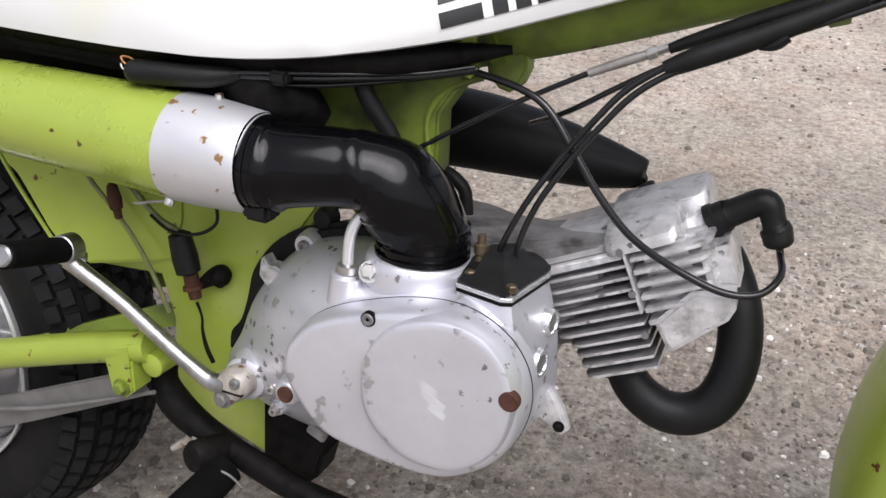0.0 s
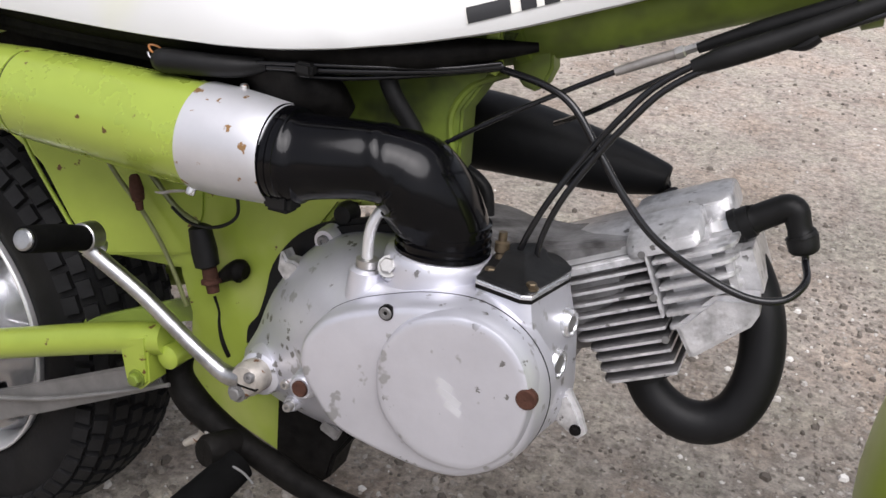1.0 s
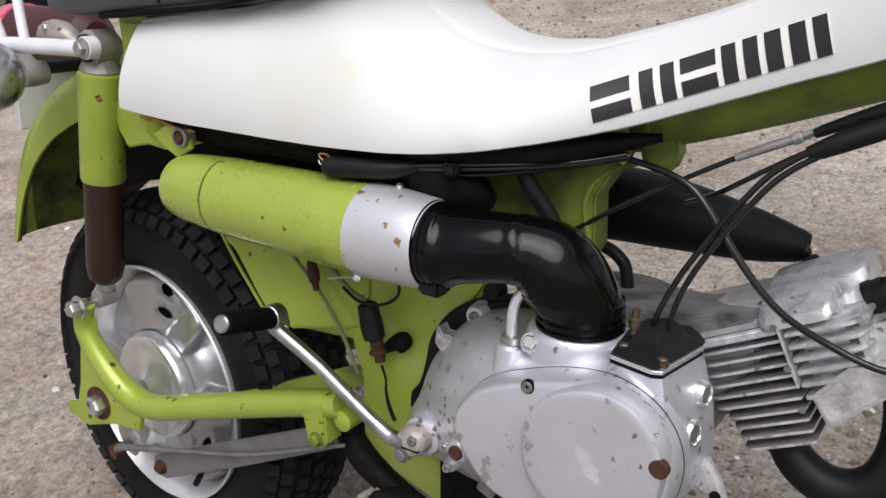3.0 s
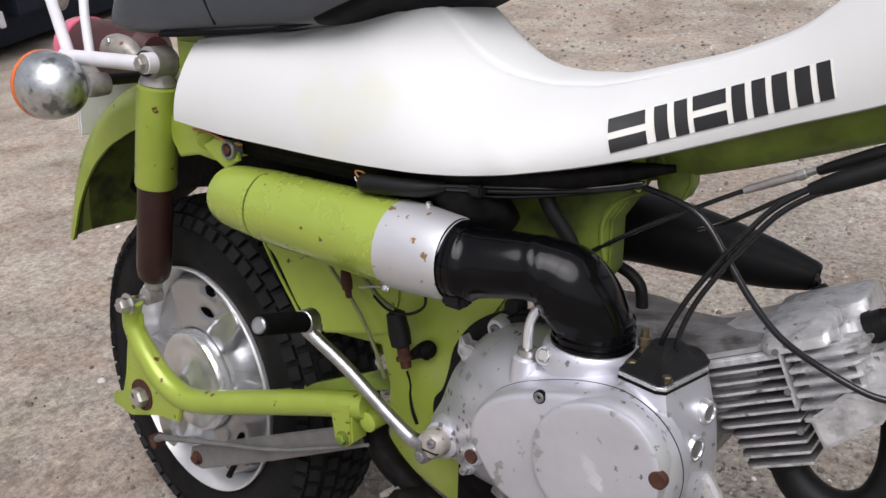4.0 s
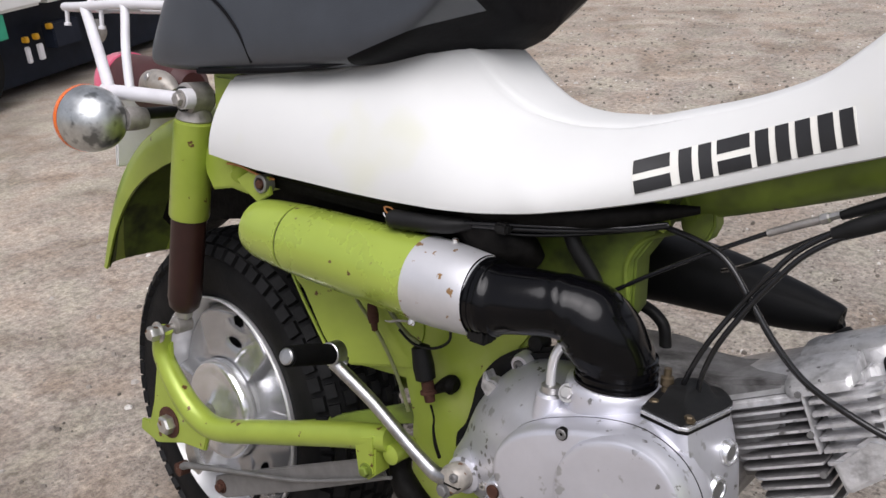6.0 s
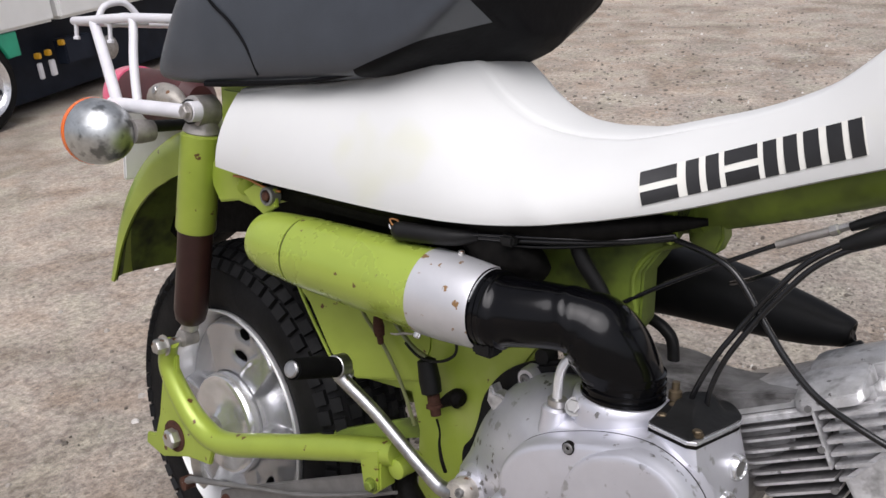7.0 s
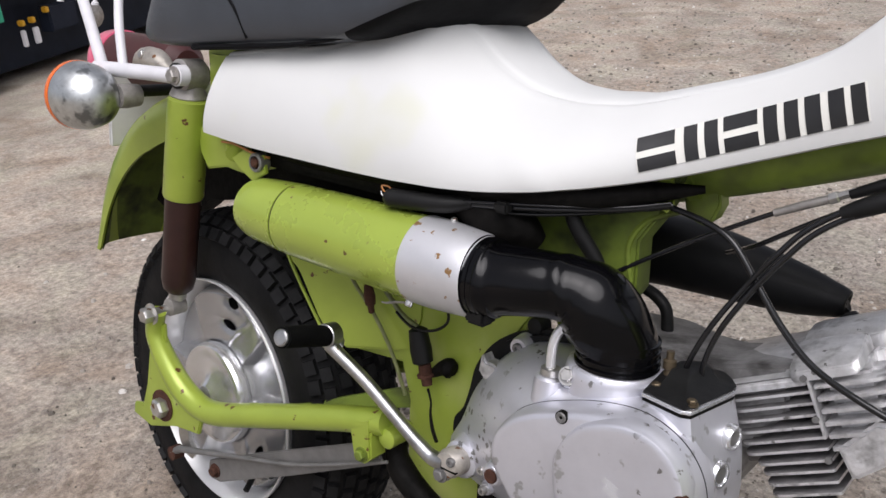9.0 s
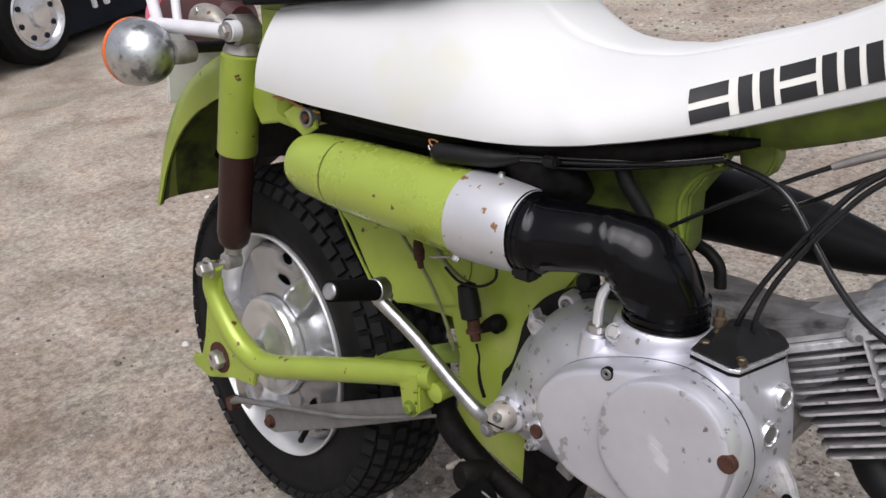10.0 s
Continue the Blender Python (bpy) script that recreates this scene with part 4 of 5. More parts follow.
    part("adjuster", lathe((0.5705, -0.062, 0.461), (-0.05, 0, 1), [(0, 0.0042), (0.004, 0.0036), (0.005, 0.0050), (0.011, 0.0050), (0.012, 0.003), (0.018, 0.003)], 12), BRASS, carb)
    # flat rear deck of the crankcase, behind the hose
    part("crankcase_deck", prism([(0.470, 0.400), (0.478, 0.4520), (0.486, 0.4560), (0.590, 0.4600), (0.640, 0.4760), (0.645, 0.440), (0.62, 0.40)], -0.014, 0.052, 0.003), CAST_GRIMY, eng, "flat grey deck of the crankcase")
    # front face plugs
    for (p, r) in (((0.6240, -0.0710, 0.4030), 0.0094), ((0.6240, -0.0550, 0.4260), 0.0085)):
        d = Vector((0.98, -0.17, 0.06)).normalized()
        part("front_plug", lathe(Vector(p) - d * 0.012, d, [(0, r * 1.25), (0.008, r * 1.2), (0.0105, r * 1.1), (0.0118, r), (0.0118, r * 0.82), (0.0100, r * 0.76), (0.0098, r * 0.3)], 28), RIM, eng, "bright drain plug")
        part("plug_recess", lathe(Vector(p) - d * 0.0016, d, [(-0.004, r * 0.4), (0.0004, r * 0.66), (0.0006, r * 0.2)], 20), GREY_STEEL, eng)
    part("front_lug", prism([(0.618, 0.372), (0.630, 0.380), (0.640, 0.366), (0.646, 0.352), (0.641, 0.346), (0.632, 0.350), (0.618, 0.358)], -0.060, -0.050, 0.003), CAST, eng)
    # Black hexagon standing for the shaded hole in the lug.
    part("lug_hole_shade", hexbolt((0.639, -0.060, 0.354), (0, -1, 0), 0.0030, 0.003), GRIME_SHADE, eng)
    part("sump", box((0.41, -0.06, 0.285), (0.445, 0.06, 0.325), 0.010), GRIME_SHADE, eng, "oily dark engine underside")
    part("lower_bracket", prism([(0.400, 0.305), (0.455, 0.305), (0.470, 0.281), (0.456, 0.258), (0.452, 0.238), (0.430, 0.215), (0.402, 0.220)], -0.052, -0.02, 0.003), GRIME_SHADE, eng, "grimy black mounting bracket under the engine")
    part("drain_tab", box((-0.0080, -0.003, -0.0055), (0.0080, 0.003, 0.0055), 0.0012, Matrix.Translation((0.4635, -0.075, 0.3000)) @ Matrix.Rotation(radians(22), 4, "Y")), CAST_GRIMY, eng, "pale cast tab under the crankcase")
    return eng


engine = build_engine()


# cylinder, head, spark plug
U, V = Vector((0.895, 0, 0.446)), Vector((-0.446, 0, 0.895))


def cyl(u, v, y):
    return Vector((0.650, 0, 0.472)) + U * u + V * v + Vector((0, y, 0))


def fin_plate(u0, u1, v, y0, y1, thick=0.0024, c0=0.012, c1=0.012):
    bm = bmesh.new()
    q = []
    for (u, y), (su, sy) in zip(((u0, y0), (u1, y0), (u1, y1), (u0, y1)), ((1, 1), (-1, 1), (-1, -1), (1, -1))):
        corner = c0 if su > 0 else c1
        arc = [(1 - math.sin(a), 1 - math.cos(a)) for a in (math.pi / 2 * j / 5 for j in range(6))]
        steps = [(b, a) for a, b in arc] if su * sy > 0 else arc
        q += [(u + su * corner * a, y + sy * corner * b) for a, b in steps]
    rings(bm, [[cyl(u, v + dv, y) for u, y in q] for dv in (-thick * 0.5, thick * 0.3)] + [[cyl((u - (u0 + u1) / 2) * (1 - 0.5 * thick / (u1 - u0)) + (u0 + u1) / 2, v + thick * 0.5, y + (0.25 * thick if y < (y0 + y1) / 2 else -0.25 * thick)) for u, y in q]])
    return bm


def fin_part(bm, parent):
    """Faces coloured dark for the shade between fins, edges left bright."""
    ob = part("fin", bm, CAST_SHADED, parent)
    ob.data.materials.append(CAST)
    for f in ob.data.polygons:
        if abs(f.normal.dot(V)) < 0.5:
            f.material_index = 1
    return ob


def along_u(section, stations):
    """A casting of one section (y, v), drawn in at the given places along the cylinder's axis."""
    cy, cv = np.mean(section, axis=0)
    bm = bmesh.new()
    rings(bm, [[cyl(u, cv + (v - cv) * f, cy + (y - cy) * f) for y, v in section] for u, f in stations])
    bmesh.ops.recalc_face_normals(bm, faces=bm.faces)
    bmesh.ops.bevel(bm, geom=[e for e in bm.edges if 0.35 < e.calc_face_angle(0) < 1.4], offset=0.0022, segments=2, affect="EDGES", clamp_overlap=True)
    return bm


def build_cylinder():
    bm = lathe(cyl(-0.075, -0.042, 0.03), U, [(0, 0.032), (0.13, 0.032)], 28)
    barrel = part("cylinder", bm, CAST_SHADED, engine, "raw cast aluminium finned cylinder")
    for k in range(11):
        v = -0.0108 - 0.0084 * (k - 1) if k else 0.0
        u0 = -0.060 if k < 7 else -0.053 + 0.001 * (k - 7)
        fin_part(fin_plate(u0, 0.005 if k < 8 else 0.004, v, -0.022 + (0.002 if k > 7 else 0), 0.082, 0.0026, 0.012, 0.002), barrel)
    part("cowl", along_u([(-0.0235, -0.0055), (-0.0230, -0.0010), (-0.0190, 0.0022), (0.016, 0.0125), (0.030, 0.0145), (0.070, 0.0140), (0.081, 0.0100), (0.082, -0.0055)], [(-0.080, 0.96), (-0.079, 1.0), (0.0030, 1.0), (0.0045, 0.97)]), CAST, barrel, "smooth cast top of the cylinder", 35)
    head = part("cylinder_head", box((0.006, -0.010, -0.070), (0.052, 0.072, 0.004), 0.008, Matrix.Translation(cyl(0, 0, 0)) @ Matrix.Rotation(-math.atan2(0.446, 0.895), 4, "Y")), CAST, engine, "raw cast aluminium cylinder head")
    for k in range(6):
        v = -0.0075 - 0.0091 * k
        part("fin", fin_plate(0.008, 0.062 - 0.001 * k, v, -0.024, 0.084, 0.0030, 0.002, 0.016), CAST, head)
    rot = Matrix.Rotation(-math.atan2(0.446, 0.895), 4, "Y")
    part("head_pad", along_u([(-0.0255, -0.0020), (-0.0250, 0.0050), (-0.0205, 0.0085), (0.008, 0.0175), (0.017, 0.0180), (0.021, 0.0150), (0.021, -0.0020)], [(-0.0060, 0.88), (-0.0040, 0.97), (0.0000, 1.0), (0.0320, 1.0), (0.0380, 0.97), (0.0415, 0.90), (0.0430, 0.78)]), CAST, head, "rounded cast lug", 40)
    part("head_pad", along_u([(0.024, -0.0020), (0.025, 0.0130), (0.031, 0.0185), (0.055, 0.0215), (0.072, 0.0200), (0.080, 0.0140), (0.081, -0.0020)], [(-0.0080, 0.90), (-0.0060, 0.98), (0.0440, 1.0), (0.0530, 0.97), (0.0580, 0.88), (0.0600, 0.76)]), CAST, head, "rounded cast lug", 40)
    part("head_skirt", prism([(0.684, 0.430), (0.697, 0.4115), (0.701, 0.413), (0.718, 0.431), (0.730, 0.443), (0.733, 0.452), (0.730, 0.463), (0.704, 0.458)], -0.0255, -0.004, 0.003), CAST, head, "smooth cast side of the head", 50)
    part("joint", box((0.0050, -0.0252, -0.045), (0.0068, 0.08, 0.004), 0.0003, Matrix.Translation(cyl(0, 0, 0)) @ rot), CAST, head)
    part("head_front", box((0.040, -0.018, -0.058), (0.069, 0.078, -0.004), 0.012, Matrix.Translation(cyl(0, 0, 0)) @ rot), CAST, head)
    for v in (0.0, -0.03, -0.06):
        part("head_stud", lathe(cyl(0.004, v, -0.024), (0, -1, 0), [(0, 0.0025), (0.003, 0.0025)], 10), GREY_STEEL, head)
    # spark plug and cap
    p0 = Vector((0.696, 0.021, 0.487))
    d = Vector((0.80, -0.02, 0.60)).normalized()
    plug = part("spark_plug", lathe(p0 - d * 0.010, d, [(0, 0.0110), (0.012, 0.0110), (0.014, 0.0088), (0.018, 0.0085)], 6), RIM_LIP, head, "bright spark plug hexagon")
    part("plug_cap", tube([p0 + d * 0.009, p0 + d * 0.011, p0 + d * 0.022, p0 + d * 0.023, Vector((0.727, 0.020, 0.510)), Vector((0.7335, 0.0195, 0.5140)), Vector((0.7385, 0.019, 0.5125)), Vector((0.7415, 0.0185, 0.5065)), Vector((0.7445, 0.018, 0.500)), Vector((0.7455, 0.018, 0.4985)), Vector((0.7495, 0.017, 0.489)), Vector((0.7505, 0.0168, 0.4865))], [0.0095, 0.0110, 0.0110, 0.0096, 0.0092, 0.0090, 0.0088, 0.0082, 0.0082, 0.0100, 0.0094, 0.0060], 20, 3), BLACK, head, "black rubber spark plug cap")
    for k in range(4):
        part("cap_rib", lathe(Vector((0.7460 + 0.0010 * k, 0.018, 0.4972 - 0.0024 * k)), (0.4, 0, -0.92), [(-0.0008, 0.009), (-0.0004, 0.0106 - 0.0002 * k), (0.0004, 0.0106 - 0.0002 * k), (0.0008, 0.009)], 18), BLACK, head)
    part("cap_ridge", lathe(p0 + d * 0.011, d, [(-0.003, 0.009), (-0.002, 0.0122), (0.003, 0.0122), (0.004, 0.0105)], 20), BLACK, head)


build_cylinder()

# exhaust
exhaust = part("exhaust_pipe", tube([(0.6640, 0.012, 0.388), (0.6690, 0.011, 0.371), (0.6810, 0.009, 0.358), (0.7000, 0.008, 0.350), (0.7190, 0.010, 0.352), (0.7340, 0.013, 0.365), (0.7410, 0.018, 0.388), (0.7400, 0.024, 0.414), (0.7320, 0.032, 0.440), (0.7140, 0.048, 0.464), (0.6960, 0.072, 0.464), (0.6720, 0.096, 0.462), (0.6440, 0.111, 0.481)],
                               [0.0140, 0.0142, 0.0148, 0.0154, 0.0156, 0.0156, 0.0156, 0.0156, 0.0152, 0.0148, 0.0140, 0.0125, 0.0105], 24), BLACK_PAINT, bike, "black exhaust header curving under the cylinder")
part("flange", lathe((0.668, 0.012, 0.380), (0.45, 0, -0.9), [(0, 0.020), (0.006, 0.020), (0.007, 0.016)], 20), BLACK_PAINT, exhaust)
part("muffler", tube([(0.6435, 0.112, 0.4925), (0.6430, 0.112, 0.4925), (0.6400, 0.112, 0.4930), (0.6330, 0.112, 0.4935), (0.600, 0.112, 0.4955), (0.535, 0.110, 0.5015), (0.485, 0.108, 0.5035), (0.450, 0.106, 0.5010), (0.30, 0.10, 0.49), (0.16, 0.095, 0.48)],
                     [0.0040, 0.0100, 0.0126, 0.0146, 0.0222, 0.0305, 0.0335, 0.0335, 0.032, 0.028], 32), BLACK_PAINT, exhaust, "satin black tapered muffler")

# kick starter
kick = part("kick_starter", tube([(0.398, -0.097, 0.331), (0.384, -0.098, 0.331), (0.368, -0.099, 0.339), (0.349, -0.1005, 0.351), (0.314, -0.108, 0.380), (0.283, -0.1155, 0.402), (0.275, -0.118, 0.409)], [0.0080, 0.0070, 0.0062, 0.0060, 0.0060, 0.0062, 0.0072], 16), LEVER, bike, "worn chrome kick starter lever")
part("clamp", lathe((0.404, -0.082, 0.332), (-0.05, -1, 0.05), [(0, 0.011), (0.003, 0.0130), (0.017, 0.0132), (0.0205, 0.0112), (0.0215, 0.006)], 14), CLAMP, kick, "weathered steel kick starter clamp")
# No slot is cut: a black strip stands for its shade.
part("clamp_slot_shade", box((0.3925, -0.1044, 0.3288), (0.4150, -0.090, 0.3302), 0.0003), GRIME_SHADE, kick, "dark strip for the shaded slot in the clamp")
part("clamp_screw", screw((0.4085, -0.1030, 0.338), (0, -1, 0.1), 0.0042, 0.003), GREY_STEEL, kick)
part("clamp_ear", box((0.392, -0.102, 0.316), (0.406, -0.086, 0.330), 0.003), CLAMP, kick)
part("clamp_bolt", hexbolt((0.398, -0.1025, 0.322), (0, -1, 0), 0.0055, 0.004), GREY_STEEL, kick)
part("shaft_seal", lathe((0.404, -0.07, 0.331), (0, -1, 0), [(0, 0.020), (0.014, 0.017), (0.016, 0.014)], 24), SILVER, kick)
part("hinge", lathe((0.270, -0.119, 0.416), (0.35, 0.55, -0.6), [(0, 0.005), (0.002, 0.0085), (0.016, 0.0085), (0.018, 0.006)], 20), LEVER, kick, "rusty chrome pedal hinge")
part("hinge_knuckle", lathe((0.273, -0.110, 0.4165), (0.05, -1, 0.1), [(-0.002, 0.008), (0.001, 0.0112), (0.013, 0.0112), (0.015, 0.0090)], 20), LEVER, kick)
pedal = part("pedal", tube([(0.274, -0.120, 0.417), (0.279, -0.150, 0.427), (0.285, -0.183, 0.4365)], [0.0092, 0.0098, 0.0092], 20), PEDAL, kick, "black ribbed rubber pedal")
part("pedal_cap", lathe((0.285, -0.183, 0.4365), (0.09, -0.95, 0.29), [(0, 0.0074), (0.002, 0.0074), (0.0035, 0.0062), (0.0038, 0.003)], 24), LEVER, kick, "scratched round chrome end cap")

# brake linkage
lever = part("brake_torque_arm", prism([(0.050, 0.176), (0.055, 0.165), (0.070, 0.166), (0.184, 0.222), (0.318, 0.292), (0.309, 0.307), (0.286, 0.302), (0.138, 0.231), (0.062, 0.193), (0.052, 0.187)], -0.088, -0.084, 0.0015), GREY_STEEL, bike, "dull grey flat steel brake torque arm")
part("arm_bolt", hexbolt((0.064, -0.088, 0.179), (0, -1, 0), 0.0062, 0.006), RUST, lever, "rusty torque arm bolt")
part("arm_edge", tube([(0.0, -0.094, 0.183), (0.014, -0.094, 0.188), (0.113, -0.094, 0.2185), (0.208, -0.093, 0.248), (0.327, -0.092, 0.300)], [0.0042, 0.0040, 0.0026, 0.0020, 0.0018], 10), GREY_STEEL, lever, "thin dark brake rod")
part("brake_lever", prism([(-0.012, 0.222), (0.006, 0.224), (0.012, 0.198), (0.022, 0.182), (0.014, 0.172), (-0.002, 0.176), (-0.010, 0.196)], -0.086, -0.080, 0.0015), STEEL, lever, "weathered brake lever")
part("clevis", lathe((-0.010, -0.098, 0.174), (0.1, 1, 0), [(0, 0.006), (0.001, 0.0085), (0.014, 0.0085), (0.015, 0.005)], 16), RUST, lever, "rusty brake rod clevis")
part("brake_rod", tube([(-0.010, -0.094, 0.176), (0.004, -0.094, 0.184)], 0.0042, 8, smooth=False), GREY_STEEL, lever)

# foot rest and stand
rest = part("foot_rest_bar", tube([(0.326, -0.068, 0.330), (0.319, -0.070, 0.300), (0.331, -0.072, 0.282), (0.355, -0.072, 0.267), (0.387, -0.072, 0.255), (0.418, -0.072, 0.246), (0.450, -0.072, 0.238), (0.52, -0.068, 0.232), (0.60, -0.055, 0.225)], [0.008, 0.011, 0.013, 0.012, 0.0105, 0.011, 0.010, 0.009, 0.009], 16), GRIME_SHADE, bike, "black steel foot rest bar")
part("peg_rubber", tube([(0.392, -0.088, 0.250), (0.384, -0.130, 0.236), (0.374, -0.182, 0.222)], [0.014, 0.0155, 0.0155], 20), PEDAL, rest, "black rubber foot peg")
part("peg_knob", lathe((0.373, -0.094, 0.259), (-0.3, -1, 0.1), [(-0.02, 0.012), (0.006, 0.0135), (0.010, 0.011), (0.0105, 0.005)], 20), GRIME_SHADE, rest)
part("rusty_tab", box((0.338, -0.080, 0.262), (0.354, -0.076, 0.265), 0.001), RUST, rest)
part("bracket_end", tube([(0.318, -0.060, 0.226), (0.326, -0.060, 0.233), (0.334, -0.060, 0.240), (0.338, -0.062, 0.250), (0.336, -0.064, 0.262)], [0.0030, 0.0036, 0.0036, 0.0040, 0.0040], 10), CLAMP, rest, "pale weathered bracket end")
part("return_spring", tube([(0.358, -0.086, 0.265), (0.366, -0.088, 0.264), (0.374, -0.087, 0.260), (0.381, -0.085, 0.255), (0.389, -0.084, 0.250)], [0.0012, 0.0022, 0.0026, 0.0020, 0.0012], 8), PEWTER, rest, "dull grey return spring")
part("spring_wire", tube([(0.374, -0.101, 0.247), (0.382, -0.103, 0.2545), (0.395, -0.103, 0.2575), (0.405, -0.101, 0.254), (0.413, -0.099, 0.246)], 0.0010, 8), GREY_STEEL, rest, "bent spring wire")
part("side_stand", tube([(0.36, 0.05, 0.26), (0.33, 0.12, 0.15), (0.30, 0.195, 0.042), (0.32, 0.20, 0.038)], 0.009, 12), BLACK_PAINT, bike, "black side stand")


# white side panel and tank cover in one shell
PANEL = [(0.085, -0.112, 0.573, -0.091, 0.650), (0.16, -0.116, 0.570, -0.091, 0.660), (0.23, -0.117, 0.570, -0.082, 0.668), (0.28, -0.117, 0.570, -0.064, 0.688), (0.315, -0.117, 0.5705, -0.050, 0.703), (0.335, -0.117, 0.571, -0.045, 0.703), (0.36, -0.116, 0.572, -0.041, 0.689), (0.385, -0.114, 0.573, -0.039, 0.669), (0.42, -0.109, 0.576, -0.038, 0.652), (0.455, -0.101, 0.581, -0.037, 0.647), (0.48, -0.092, 0.586, -0.037, 0.648), (0.507, -0.080, 0.592, -0.036, 0.651), (0.553, -0.062, 0.605, -0.035, 0.664), (0.594, -0.053, 0.620, -0.034, 0.677), (0.631, -0.050, 0.634, -0.034, 0.694), (0.652, -0.049, 0.642, -0.034, 0.711), (0.69, -0.049, 0.656, -0.035, 0.746), (0.76, -0.051, 0.684, -0.037, 0.795), (0.84, -0.048, 0.716, -0.036, 0.815)]
PANEL_FINE = spline(PANEL, 4)


def panel_y(x, z):
    """The panel's outer face at x, z (right-hand side)."""
    xs = [p[0] for p in PANEL_FINE]
    yb, zb, yt, zt = (float(np.interp(x, xs, [p[k] for p in PANEL_FINE])) for k in (1, 2, 3, 4))
    s = min(max((z - zb) / (zt - zb), 0), 1)
    crease = 0.0007 * math.exp(-((z - 0.682 + 0.44 * (x - 0.346)) / 0.008) ** 2) * min(max((x - 0.31) / 0.04, 0), 1) * min(max((0.50 - x) / 0.08, 0), 1)
    for x0, z0, m, x1, h in ((0.408, 0.640, -0.93, 0.345, 0.0017), (0.470, 0.649, -1.04, 0.40, 0.0012)):
        d = (z - z0 - m * (x - x0)) / math.hypot(1, m)
        crease += h * math.exp(-(d / 0.009) ** 2) * min(max((x - x1) / 0.04, 0), 1) * min(max((0.515 - x) / 0.06, 0), 1)
    return yb + (yt - yb) * s ** 1.8 - 0.004 * 4 * s * (1 - s) - crease


def build_panel():
    bm = bmesh.new()
    loops = []
    n = 24
    for x, yb, zb, yt, zt in PANEL_FINE:
        right = [(x + 0.004, yb + 0.008, zb + 0.001), (x + 0.001, yb + 0.003, zb - 0.0008)]
        for k in range(n + 1):
            s = k / n
            z = zb + (zt - zb) * s
            dx = 0.013 * s * max(0, 1 - (x - 0.085) / 0.12)
            right.append((x + dx, panel_y(x, z), z - (0.003 if k == n else 0)))
        right += [(right[-1][0], yt + 0.0008, zt - 0.0012), (right[-1][0], yt + 0.0024, zt + 0.0002), (right[-1][0], yt + 0.0056, zt + 0.0014), (right[-1][0], yt * 0.5, zt + 0.004)]
        loops.append(right + [(a, -b, c) for a, b, c in reversed(right)])
    rings(bm, loops, closed_loop=False, cap=False)
    bmesh.ops.recalc_face_normals(bm, faces=bm.faces)
    bmesh.ops.solidify(bm, geom=bm.faces[:], thickness=0.0025)
    panel = part("side_panel", bm, WHITE, bike, "white plastic side panel and tank cover", 50)
    return panel


panel = build_panel()


# brand mark: plain upright bars of its size and colour
def decal(name, x0, x1, slant, lo, hi, mat, lift, label=""):
    """A bar on the panel between two slanted edges; lo, hi: height above the lower edge line."""
    bm = bmesh.new()
    nx, nz = 5, 4
    g = []
    for i in range(nx + 1):
        row = []
        for j in range(nz + 1):
            h = lo + (hi - lo) * j / nz
            x = x0 + (x1 - x0) * i / nx + slant * h
            z = MARK_Z + MARK_SLOPE * (x - MARK_X) + h
            row.append(bm.verts.new((x, panel_y(x, z) - lift, z)))
        g.append(row)
    for i in range(nx):
        for j in range(nz):
            bm.faces.new((g[i][j], g[i + 1][j], g[i + 1][j + 1], g[i][j + 1]))
    bmesh.ops.recalc_face_normals(bm, faces=bm.faces)
    bmesh.ops.solidify(bm, geom=bm.faces[:], thickness=0.0004)
    return part(name, bm, mat, panel, label)


MARK_X, MARK_Z, MARK_SLOPE = 0.535, 0.607, 0.39
decal("mark_film", 0.5305, 0.6700, -0.27, 0.0, 0.0258, DECAL_EDGE, 0.0004, "cream decal backing film")
for a, b, across in ((0.0, 0.172, True), (0.213, 0.367, False), (0.393, 0.545, True), (0.570, 0.722, False), (0.750, 0.915, False)):
    x0, x1 = 0.5315 + 0.1375 * a, 0.5315 + 0.1375 * b
    if across:
        for lo, hi in ((0.0, 0.0102), (0.0154, 0.0256)):
            decal("mark_bar", x0, x1, -0.28, lo, hi, DECAL, 0.0010, "plain black bar of the mark")
    else:
        for p, q in ((0.0, 0.40), (0.60, 1.0)):
            decal("mark_bar", x0 + (x1 - x0) * p, x0 + (x1 - x0) * q, -0.28, 0.0, 0.0256, DECAL, 0.0010, "plain black bar of the mark")
decal("mark_bar", 0.5315 + 0.1375 * 0.942, 0.5315 + 0.1375, -0.28, 0.0, 0.0256, DECAL, 0.0010, "plain black bar of the mark")


